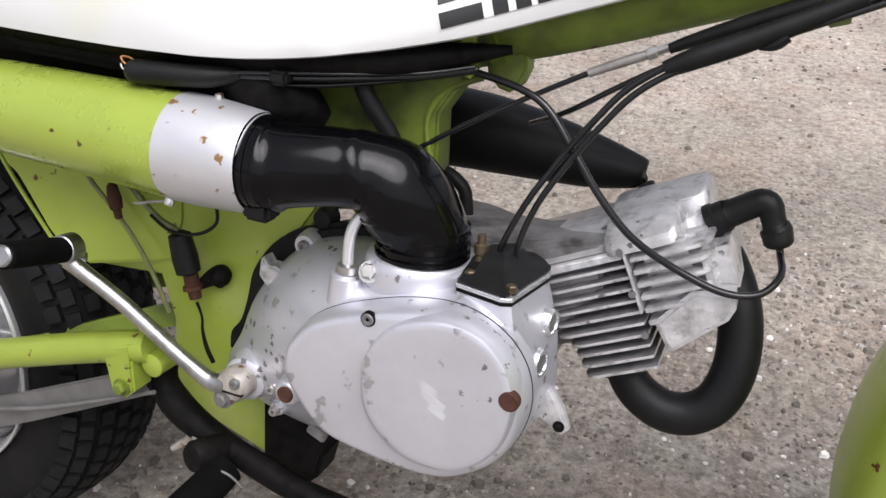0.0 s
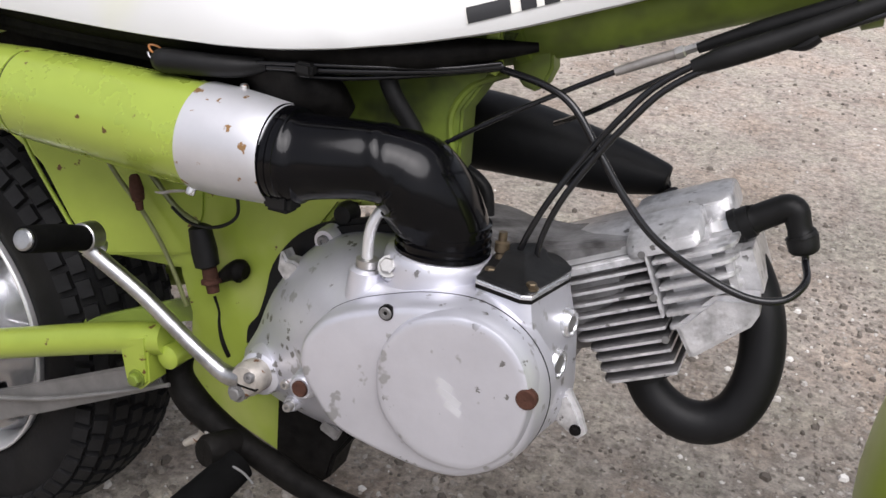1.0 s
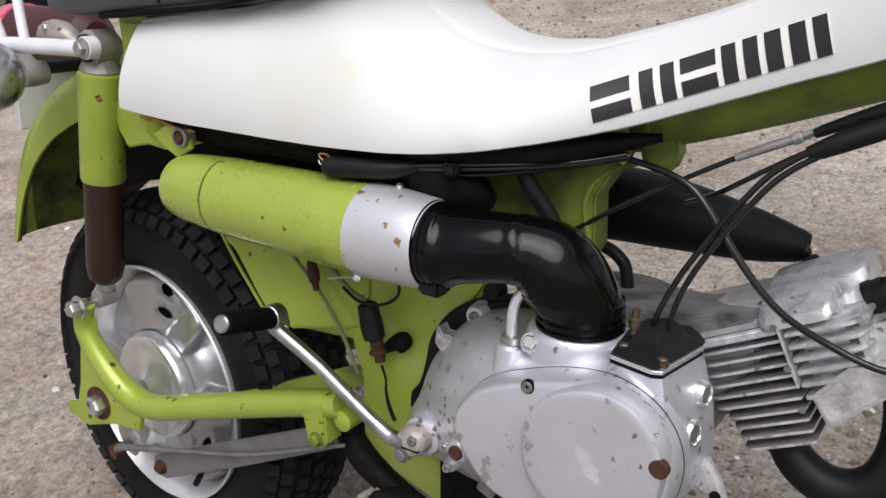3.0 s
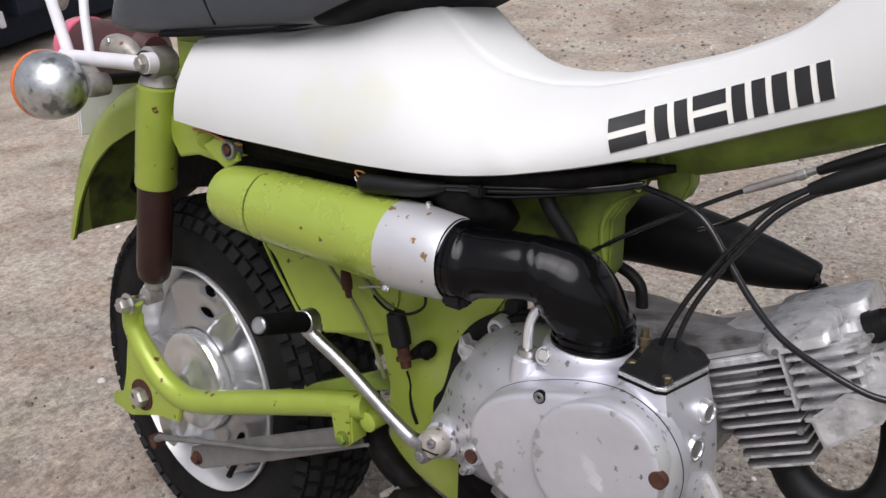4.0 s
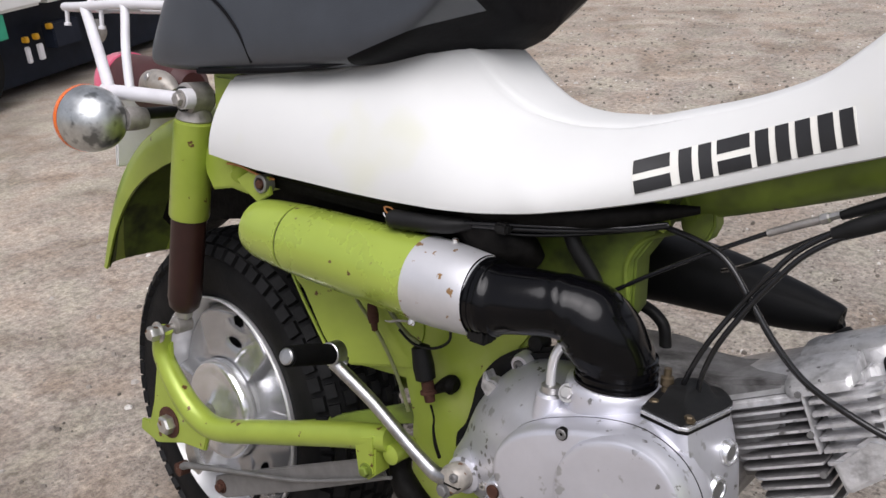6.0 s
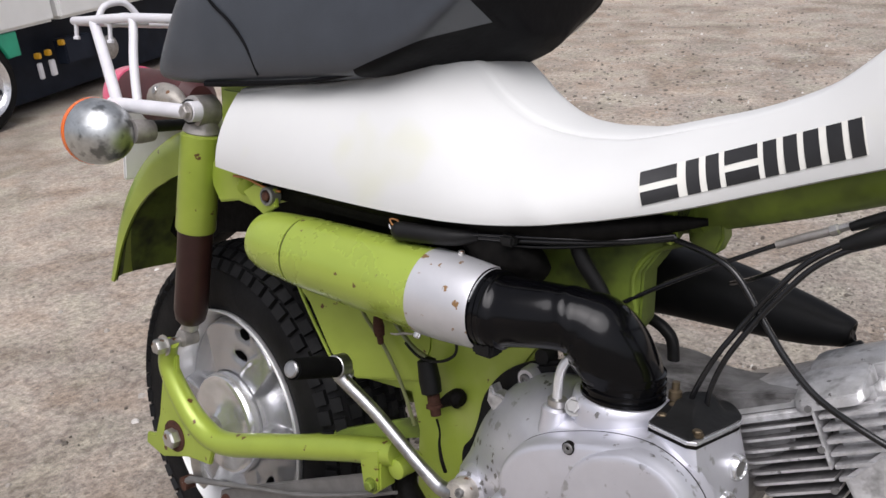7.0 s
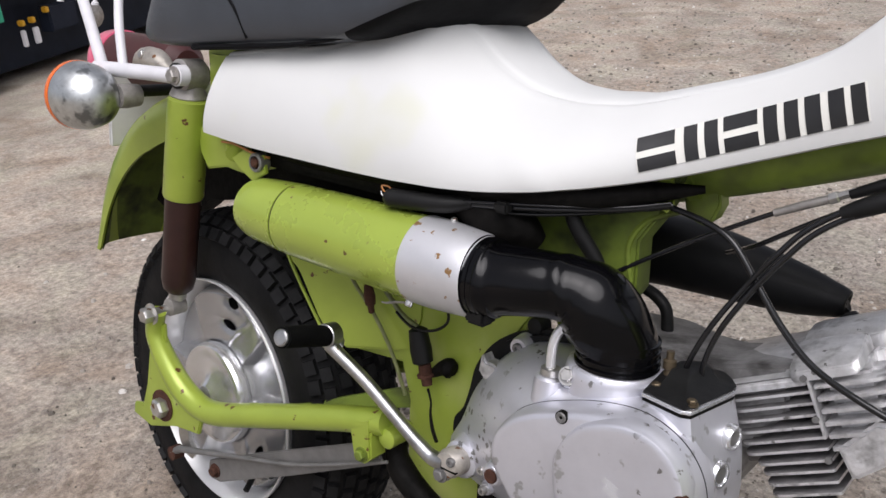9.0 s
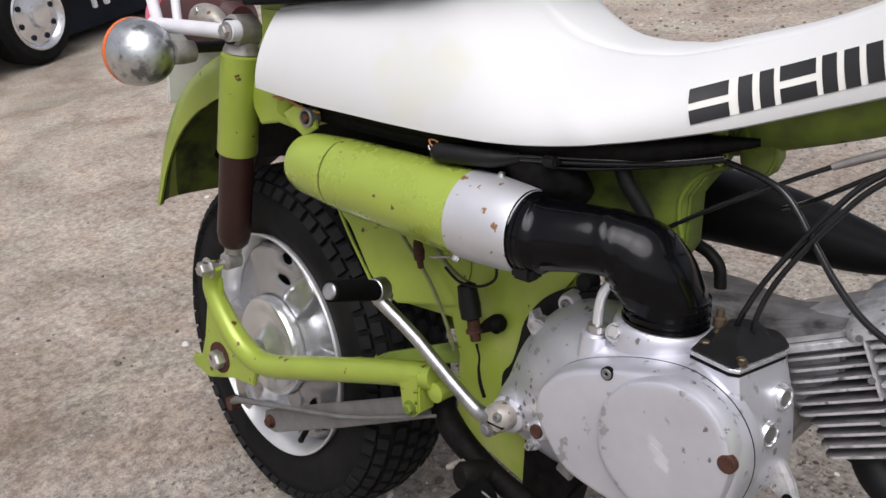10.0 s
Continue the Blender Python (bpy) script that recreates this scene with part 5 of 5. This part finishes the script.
# seat
def build_seat():
    loops = []
    stations = [(-0.050, 0.05, 0.668, 0.72), (-0.044, 0.085, 0.655, 0.75), (-0.026, 0.102, 0.650, 0.775), (0.03, 0.108, 0.6505, 0.79), (0.10, 0.110, 0.656, 0.795), (0.20, 0.110, 0.666, 0.79), (0.28, 0.108, 0.677, 0.79), (0.33, 0.106, 0.692, 0.80), (0.358, 0.106, 0.707, 0.81), (0.376, 0.104, 0.719, 0.815), (0.387, 0.099, 0.728, 0.815), (0.394, 0.090, 0.735, 0.81), (0.396, 0.080, 0.740, 0.805)]
    for x, w, zb, zt in spline(stations, 7):
        h = zt - zb
        up = 0.040 * min(max((x - 0.29) / 0.09, 0), 1)
        half = [(-w * 0.3, zb - 0.4 * up), (-w * 0.70, zb + 0.15 * up), (-w * 0.93, zb + 0.002 + 0.40 * up), (-w, zb + 0.015 + 0.22 * up), (-w * 0.995, zb + h * 0.35), (-w * 0.965, zb + h * 0.6), (-w * 0.88, zb + h * 0.82), (-w * 0.70, zb + h * 0.95), (-w * 0.35, zt)]
        tilt = lambda z: (z - zb) * 0.42 * max(0, 1 - (x + 0.04) / 0.10)
        half = spline(half, 4)
        loops.append([(x + tilt(z), y, z) for y, z in half] + [(x + tilt(z), -y, z) for y, z in reversed(half)])
    bm = bmesh.new()
    rings(bm, loops)
    # a creased black apron below the slanting nose seam and round the front
    seam, ahead = Vector((0.324, 0, 0.7035)), Vector((0.37, 0, -0.93))
    front = Vector((0.383, 0, 0.72)), Vector((1, 0, 0))
    for co, no in ((seam, ahead), front):
        bmesh.ops.bisect_plane(bm, geom=bm.verts[:] + bm.edges[:] + bm.faces[:], plane_co=co, plane_no=no)
    bm.normal_update()
    for v in bm.verts:
        if v.co.x > 0.33 and (v.co - seam).dot(ahead) > 0.002 or v.co.x > 0.386:
            w = noise.noise(Vector((v.co.x * 34 - v.co.z * 50, v.co.y * 18, v.co.z * 20)))
            v.co += v.normal * 0.0026 * w
    seat = part("seat", bm, VINYL, bike, "padded dark grey vinyl seat with a black nose", 60)
    seat.data.materials.append(VINYL_DARK)
    for f in seat.data.polygons:
        if (f.center - seam).dot(ahead) > 0 and f.center.x > 0.27 or f.center.x > 0.383:
            f.material_index = 1
    part("piping", tube([(0.148, -0.1085, 0.668), (0.132, -0.1105, 0.694), (0.108, -0.1100, 0.714), (0.082, -0.1085, 0.728), (0.062, -0.105, 0.740), (0.04, -0.10, 0.756)], 0.0016, 8), VINYL_DARK, seat, "black seam piping")
    part("base_trim", tube([(0.06, -0.104, 0.6525), (0.10, -0.106, 0.656), (0.20, -0.106, 0.666), (0.27, -0.100, 0.678)], [0.0028, 0.0028, 0.0024, 0.0008], 8), VINYL_DARK, seat)


build_seat()

# seat bracket behind the panel
part("seat_bracket", box((0.055, -0.085, 0.60), (0.10, -0.02, 0.652), 0.006), GREEN, bike)


# rear carrier
def build_rack():
    rack = part("rear_carrier", tube([(0.050, -0.112, 0.623), (-0.02, -0.116, 0.621), (-0.078, -0.120, 0.619), (-0.090, -0.120, 0.620)], [0.0078, 0.0078, 0.0078, 0.007], 16), WHITE_TUBE, bike, "white painted tubular rear carrier")
    part("stay_eye", lathe((0.048, -0.118, 0.624), (0, 1, 0), [(0, 0.008), (0.001, 0.0105), (0.012, 0.0105), (0.013, 0.008)], 20), WHITE_TUBE, rack)
    part("stay_bolt", hexbolt((0.048, -0.118, 0.624), (0, -1, 0), 0.0070, 0.006), PEWTER, rack)
    part("post", tube([(-0.078, -0.120, 0.619), (-0.130, -0.102, 0.660), (-0.183, -0.085, 0.702)], [0.0066, 0.0064, 0.0060], 14), WHITE_TUBE, rack)
    part("post", tube([(-0.042, -0.118, 0.622), (-0.070, -0.104, 0.662), (-0.090, -0.091, 0.696), (-0.099, -0.086, 0.708), (-0.114, -0.084, 0.7115), (-0.135, -0.0845, 0.7095)], [0.0050, 0.0050, 0.0049, 0.0049, 0.0048, 0.0044], 14), WHITE_TUBE, rack)
    part("rack_loop", tube([(0.05, -0.083, 0.714), (-0.10, -0.085, 0.711), (-0.20, -0.085, 0.704), (-0.245, -0.076, 0.702), (-0.258, -0.050, 0.701), (-0.258, 0.050, 0.701), (-0.245, 0.076, 0.702), (-0.20, 0.085, 0.704), (0.05, 0.083, 0.714)], 0.0052, 14), WHITE_TUBE, rack)
    part("cross_bar", tube([(-0.150, -0.085, 0.702), (-0.152, -0.04, 0.706), (-0.152, 0.04, 0.706), (-0.150, 0.085, 0.702)], 0.0045, 12), WHITE_TUBE, rack)
    part("hoop", tube([(-0.186, -0.078, 0.706), (-0.190, -0.066, 0.722), (-0.190, -0.040, 0.726), (-0.186, -0.022, 0.708)], 0.0038, 12), WHITE_TUBE, rack)
    part("inner_bar", tube([(-0.25, -0.03, 0.7005), (0.05, -0.03, 0.712)], 0.0045, 12, smooth=False), WHITE_TUBE, rack)
    part("inner_bar", tube([(-0.25, 0.03, 0.7005), (0.05, 0.03, 0.712)], 0.0045, 12, smooth=False), WHITE_TUBE, rack)
    for x in (-0.226, -0.150):
        part("hook_peg", lathe((x, -0.084, 0.702), (0, 0, -1), [(0, 0.0026), (0.017, 0.0024), (0.018, 0.0040), (0.021, 0.0040)], 12), WHITE_TUBE, rack)
    part("left_stay", tube([(0.029, 0.112, 0.627), (-0.078, 0.120, 0.619), (-0.183, 0.085, 0.702)], 0.007, 12), WHITE_TUBE, rack)


build_rack()


def build_indicator(s):
    ind = lathe((-0.021, s * 0.153, 0.594), (-1, 0, -0.02), [(0, 0.006), (0.002, 0.015), (0.009, 0.0235), (0.020, 0.0305), (0.034, 0.0345), (0.046, 0.0355), (0.0465, 0.033)], 40)
    ind = part("indicator_lamp", ind, CHROME_DULL, bike, "chrome indicator lamp with orange lens")
    part("lens", lathe((-0.0675, s * 0.153, 0.593), (-1, 0, -0.02), [(0, 0.0358), (0.006, 0.036), (0.014, 0.031), (0.020, 0.018), (0.022, 0.003)], 36), ORANGE, ind, "orange plastic lens")
    part("socket", lathe((-0.033, s * 0.122, 0.595), (0, s, 0), [(-0.016, 0.008), (-0.014, 0.0115), (0.0, 0.0130), (0.010, 0.0125)], 24), PEWTER, ind)
    part("stalk", tube([(-0.042, s * 0.112, 0.598), (-0.048, s * 0.05, 0.597), (-0.050, s * 0.02, 0.597)], 0.0065, 14), BLACK, ind, "black indicator stalk")


build_indicator(-1)
build_indicator(1)

# tail lamp
tail = part("tail_lamp", lathe((-0.230, 0.0, 0.610), (-1, 0, -0.05), [(-0.135, 0.018), (-0.125, 0.030), (-0.03, 0.0355), (0.010, 0.037), (0.016, 0.037)], 32), RED_DARK, bike, "dull maroon tail lamp housing")
part("lens", lathe((-0.228, 0.0, 0.610), (-1, 0, -0.05), [(0, 0.0370), (0.001, 0.0388), (0.020, 0.0388), (0.028, 0.0375), (0.038, 0.030), (0.042, 0.012)], 32), RED, tail, "faded pink plastic tail lens")
part("lamp_bracket", tube([(-0.080, -0.036, 0.612), (-0.104, -0.036, 0.622), (-0.132, -0.034, 0.622), (-0.158, -0.026, 0.610)], [0.008, 0.014, 0.013, 0.008], 14), CLAMP, tail, "weathered alloy lamp bracket")
part("bracket_bolt", hexbolt((-0.118, -0.046, 0.628), (0, -1, 0.2), 0.005, 0.004), STEEL, tail)

# cables
CABLE_TOP = [(0.666, -0.052, 0.602), (0.692, -0.050, 0.617), (0.723, -0.046, 0.632), (0.760, -0.040, 0.652), (0.86, -0.035, 0.700)]
for name, pts, r, mat, label in (
    ("throttle_cable", [(0.5795, -0.058, 0.460), (0.585, -0.060, 0.480), (0.597, -0.060, 0.509), (0.614, -0.056, 0.540), (0.630, -0.057, 0.565), (0.645, -0.054, 0.585)] + CABLE_TOP, 0.0021, CABLE, "black throttle cable"),
    ("oil_pump_cable", [(0.5925, -0.056, 0.458), (0.594, -0.058, 0.479), (0.603, -0.060, 0.507), (0.619, -0.058, 0.538), (0.635, -0.057, 0.563), (0.650, -0.055, 0.583), (0.670, -0.052, 0.599), (0.696, -0.048, 0.613), (0.727, -0.044, 0.628), (0.86, -0.04, 0.695)], 0.0021, CABLE, "black oil pump cable"),
    ("spark_lead", [(0.545, -0.036, 0.577), (0.575, -0.045, 0.574), (0.598, -0.050, 0.565), (0.620, -0.052, 0.540), (0.640, -0.052, 0.516), (0.662, -0.048, 0.494), (0.690, -0.037, 0.476), (0.7222, -0.031, 0.4646), (0.7442, -0.022, 0.4655), (0.7545, -0.006, 0.4750), (0.7522, 0.0165, 0.481), (0.7498, 0.0170, 0.489)], 0.0025, CABLE, "black spark plug lead"),
    ("clutch_cable", [(0.506, -0.034, 0.518), (0.535, -0.031, 0.538), (0.575, -0.030, 0.563), (0.616, -0.030, 0.587), (0.642, -0.030, 0.600), (0.658, -0.030, 0.607), (0.697, -0.032, 0.627), (0.740, -0.034, 0.648), (0.86, -0.03, 0.702)], 0.0018, CABLE, "black clutch cable"),
    ("brake_cable", [(0.570, 0.02, 0.538), (0.604, -0.02, 0.559), (0.638, -0.03, 0.583), (0.667, -0.038, 0.602), (0.700, -0.042, 0.620), (0.740, -0.042, 0.640), (0.86, -0.036, 0.693)], 0.0019, CABLE, "black brake cable"),
):
    cable = part(name, tube(pts, r, 10, 8), mat, bike, label)
    if name == "clutch_cable":
        part("adjuster", tube([(0.616, -0.030, 0.587), (0.636, -0.030, 0.597), (0.652, -0.030, 0.6045)], [0.0028, 0.0031, 0.0030], 12), PEWTER, cable, "grey cable adjuster sleeve")
        part("adjuster_nut", lathe((0.650, -0.030, 0.6035), (0.88, 0.0, 0.46), [(0, 0.0042), (0.005, 0.0042), (0.006, 0.003), (0.018, 0.003)], 6), STEEL, cable)
sleeve = part("cable_sleeve", tube([(0.664, -0.050, 0.599), (0.680, -0.049, 0.608), (0.700, -0.046, 0.618), (0.728, -0.043, 0.633), (0.760, -0.040, 0.651)], [0.0050, 0.0064, 0.0066, 0.0062, 0.0058], 12), BLACK, bike, "black tape round the cable bundle")
part("sleeve_tail", tube([(0.662, -0.030, 0.609), (0.697, -0.033, 0.6265), (0.740, -0.036, 0.647)], [0.0034, 0.0048, 0.0050], 10), BLACK, sleeve)
part("tape_end", tube([(0.712, -0.046, 0.6175), (0.720, -0.046, 0.6205), (0.726, -0.046, 0.626)], [0.0008, 0.003, 0.003], 8), BLACK, sleeve)

# wiring above and behind the canister
loom = part("wiring_loom", tube([(0.336, -0.112, 0.5555), (0.338, -0.112, 0.5557), (0.352, -0.110, 0.5565), (0.370, -0.107, 0.5575), (0.388, -0.102, 0.5590), (0.404, -0.094, 0.5620)], [0.0076, 0.0082, 0.0080, 0.0076, 0.0072, 0.0050], 12), BLACK, bike, "black taped wiring loom under the panel")
for y, z, r, sag in ((-0.100, 0.5605, 0.0026, 0.0), (-0.096, 0.5585, 0.0017, -0.002), (-0.104, 0.5625, 0.0014, 0.001)):
    part("loom_wire", tube([(0.376, y, z - 0.003), (0.410, y + 0.006, z + 0.001 + sag), (0.445, y + 0.014, z + 0.004 + 1.6 * sag), (0.480, y + 0.026, z + 0.008 + sag), (0.515, y + 0.045, z + 0.0125), (0.545, y + 0.063, z + 0.019)], r, 10), CABLE, loom, "thin black loom wire")
part("loom_connector", box((0.428, -0.099, 0.5600), (0.441, -0.090, 0.5690), 0.002), BLACK, loom)
# Added dark lump: stands for the shaded hollow above the band.
part("loom_shade_lump", tube([(0.380, -0.080, 0.560), (0.400, -0.078, 0.556), (0.420, -0.072, 0.548), (0.436, -0.064, 0.540), (0.446, -0.056, 0.532)], [0.012, 0.019, 0.020, 0.016, 0.008], 16), GRIME_SHADE, loom, "added dark lump for shade under the panel")
part("wire", tube([(0.336, -0.112, 0.557), (0.328, -0.113, 0.560), (0.325, -0.112, 0.5635), (0.330, -0.110, 0.5635), (0.335, -0.110, 0.561)], 0.0007, 6), WIRE_END, loom, "bare orange wire end")
part("wire", tube([(0.336, -0.113, 0.555), (0.328, -0.114, 0.556), (0.325, -0.113, 0.559)], 0.0005, 6), WHITE_TUBE, loom)
part("wire", tube([(0.105, -0.105, 0.566), (0.125, -0.106, 0.567), (0.15, -0.104, 0.562), (0.17, -0.10, 0.56)], 0.0013, 6), WIRE_END, loom, "orange wire")
# Added black strip standing for the shade along the panel's lower edge.
part("rail", tube([(0.16, -0.086, 0.566), (0.30, -0.090, 0.570), (0.42, -0.084, 0.574), (0.49, -0.066, 0.580), (0.530, -0.044, 0.587), (0.565, -0.030, 0.594)], [0.010, 0.012, 0.012, 0.011, 0.008, 0.003], 12), GRIME_SHADE, loom, "added dark strip for shade under the panel")
part("rail_hose", tube([(0.474, -0.060, 0.565), (0.481, -0.058, 0.550), (0.494, -0.052, 0.530), (0.504, -0.05, 0.510)], 0.0062, 12), BLACK, loom, "black rubber hose")
part("vent_hose", tube([(0.480, 0.030, 0.480), (0.497, 0.030, 0.488), (0.506, 0.030, 0.487), (0.516, 0.030, 0.482), (0.524, 0.030, 0.472), (0.528, 0.030, 0.445)], 0.0052, 12), BLACK, loom, "black rubber vent hose")
# Added black box: shade behind the canister, covering the green frame.
part("loom_shade", box((0.13, -0.064, 0.512), (0.368, 0.06, 0.550), 0.004), GRIME_SHADE, loom, "added dark box for shade behind the canister")
# Added black box filling the shaded space between panel and canister.
part("under_seat_shade", box((0.13, -0.094, 0.548), (0.40, 0.094, 0.592), 0.006), GRIME_SHADE, loom, "added dark box for shade under the seat")

# brake light switch and its wires
sw = part("brake_switch", lathe((0.318, -0.048, 0.420), (0.28, 0.0, -1), [(0, 0.004), (0.003, 0.009), (0.022, 0.0105), (0.034, 0.0098), (0.036, 0.006)], 18), BLACK, bike, "black rubber brake light switch")
part("switch_body", lathe((0.327, -0.046, 0.386), (0.25, 0, -1), [(0, 0.006), (0.010, 0.0065), (0.011, 0.0085), (0.014, 0.0085), (0.015, 0.0055), (0.022, 0.005)], 10), RUST, sw, "rusty switch body")
part("switch_bracket", tube([(0.332, -0.040, 0.374), (0.342, -0.038, 0.382), (0.350, -0.037, 0.385), (0.356, -0.037, 0.385)], [0.004, 0.007, 0.0098, 0.006], 12), GRIME_SHADE, sw, "grimy switch bracket")
part("pull_spring", tube([(0.334, -0.047, 0.362), (0.341, -0.050, 0.352), (0.346, -0.056, 0.344), (0.354, -0.062, 0.334), (0.366, -0.070, 0.328)], [0.0013, 0.0010, 0.0013, 0.0018, 0.0018], 8), GRIME_SHADE, sw, "greasy black pull spring")
part("wire", tube([(0.318, -0.048, 0.420), (0.300, -0.05, 0.428), (0.283, -0.052, 0.444), (0.272, -0.058, 0.462)], 0.0024, 8), CLEAR, sw)
part("loop_wire", tube([(0.300, -0.058, 0.432), (0.320, -0.06, 0.424), (0.345, -0.06, 0.427), (0.362, -0.06, 0.440), (0.368, -0.07, 0.462)], 0.0014, 6), BLACK, sw)
part("drain_tube", tube([(0.236, -0.066, 0.470), (0.250, -0.062, 0.447), (0.267, -0.054, 0.421), (0.284, -0.050, 0.394), (0.296, -0.048, 0.370), (0.306, -0.046, 0.345)], 0.0019, 10), CLEAR, bike, "yellowed clear drain tube")
part("tube_clip", lathe((0.2665, -0.062, 0.4520), (0.22, 0, -1), [(0, 0.0025), (0.002, 0.0042), (0.012, 0.0058), (0.020, 0.0050), (0.0215, 0.0034), (0.028, 0.0030), (0.029, 0.0015)], 12), RUST, bike, "rusty tube clip")


# front mudguard: only its tail end comes into view
def build_front():
    c = Vector((1.087, 0, 0.358))
    bm = bmesh.new()
    loops = []
    for k in range(30):
        a = radians(212 - 5 * k)
        d = Vector((math.cos(a), 0, math.sin(a)))
        loops.append([c + d * (0.258 + h) + Vector((0, y, 0)) for y, h in ((-0.075, -0.035), (-0.072, -0.012), (-0.055, 0.004), (-0.02, 0.010), (0.02, 0.010), (0.055, 0.004), (0.072, -0.012), (0.075, -0.035))])
    rings(bm, loops, closed_loop=False, cap=False)
    bmesh.ops.recalc_face_normals(bm, faces=bm.faces)
    bmesh.ops.solidify(bm, geom=bm.faces[:], thickness=0.003)
    fender = part("front_mudguard", bm, GREEN, bike, "lime green front mudguard", 50)
    half = [(0.042, 0.140), (0.050, 0.146), (0.0555, 0.158), (0.0575, 0.172), (0.056, 0.187), (0.050, 0.199), (0.038, 0.2065), (0.018, 0.210)]
    prof = [(-y, r) for y, r in half] + [(0, 0.211)] + [(y, r) for y, r in reversed(half)]
    bm = bmesh.new()
    rings(bm, [[(x + 1.115, y, z) for x, y, z in loop] for loop in ring_points(prof + [prof[0]])], cap=False)
    wheel = part("front_wheel", bm, TYRE, bike, "black front tyre")
    part("rim", lathe((1.115, -0.045, 0.2445), (0, 1, 0), [(0, 0.02), (0.001, 0.146), (0.088, 0.146), (0.09, 0.02)], 40), RIM, wheel)
    for s in (-1, 1):
        part("fork_leg", tube([(1.115, s * 0.09, 0.2445), (0.99, s * 0.085, 0.52), (0.90, s * 0.075, 0.74)], 0.016, 14), GREEN, bike)
    part("yoke", box((0.865, -0.095, 0.715), (0.935, 0.095, 0.74), 0.006), GREEN, bike)


build_front()


# ---- parked truck in the background ----
def build_truck():
    truck = new("truck")
    tagged(truck, "parked white and green truck with dark chassis at the yard's edge", "truck")
    truck.matrix_world = Matrix.Translation((-2.88, 1.10, -0.045)) @ Matrix.Rotation(radians(18), 4, "Z")

    def wheel(y):
        r = 0.205
        w = part("wheel", lathe((-0.02, 0, 0), (-1, 0, 0), [(0.05, 0.10), (0.01, 0.13), (0, 0.150), (0.002, 0.178), (0.03, r), (0.13, r), (0.16, 0.178), (0.16, 0.1)], 40), TYRE, truck, "dusty black truck tyre")
        w.matrix_local = Matrix.Translation((0, y, r))
        part("rim", lathe((-0.014, 0, 0), (-1, 0, 0), [(0.03, 0.142), (0.005, 0.144), (0.0, 0.138), (0.006, 0.128), (0.025, 0.116), (0.018, 0.078), (0.008, 0.052), (-0.012, 0.046), (-0.016, 0.02)], 36), RIM, w, "silver steel wheel")
        for k in range(8):
            a = k * math.pi / 4 + 0.3
            part("hand_hole", lathe((-0.040, 0.095 * math.cos(a), 0.095 * math.sin(a)), (1, 0, 0), [(0, 0.012), (0.010, 0.012)], 12), TRUCK_DARK, w)
        return w

    wheel(0.085)
    wheel(4.2)
    part("chassis", box((-1.4, -0.6, 0.30), (-0.16, 5.2, 0.40), 0.01), TRUCK_DARK, truck, "black truck chassis rails")
    # Dark box added down to the ground to block light and stand for shade.
    part("underside", box((-1.45, 0.28, 0.04), (-0.18, 5.2, 0.32), 0.01), TRUCK_DARK, truck)
    part("cargo_body", box((-1.6, -1.0, 0.396), (-0.004, 0.568, 2.3), 0.015), TRUCK_WHITE, truck, "white truck body side")
    part("cargo_body", box((-1.6, 0.600, 0.396), (-0.004, 5.2, 2.3), 0.015), TRUCK_WHITE, truck, "white truck body side")
    panel = part("side_skirt", prism([(-1.3, 0.16), (-0.19, 0.16), (-0.17, 0.27), (-0.08, 0.386), (0.20, 0.386), (0.25, 0.288), (0.322, 0.290), (0.322, 0.393), (-1.3, 0.393)], 0.012, 0.030, 0.003), TRUCK_GREEN, truck, "green side skirt round the wheel")
    panel.matrix_local = Matrix.Rotation(radians(90), 4, "Z")
    part("battery_box", box((-0.10, 0.615, 0.187), (-0.03, 0.800, 0.305), 0.006), TRUCK_DARK, truck, "dark battery box on the chassis")
    for y, z in ((0.445, 0.247), (0.512, 0.250), (0.610, 0.278)):
        part("reflector", box((-0.06, y - 0.012, z), (-0.03, y + 0.012, z + 0.026), 0.004), YELLOW, truck, "amber side reflector")
    for y, w in ((0.449, 0.011), (0.528, 0.015)):
        part("label_plate", box((-0.06, y - w, 0.155), (-0.04, y + w, 0.228), 0.004), WHITE_TUBE, truck, "pale plate below the reflector")
    part("air_tank", lathe((-0.10, 0.97, 0.20), (1, 0, 0), [(0, 0.055), (0.03, 0.060), (0.045, 0.045), (0.05, 0.01)], 28), PEWTER, truck, "grey round tank end")
    return truck


build_truck()
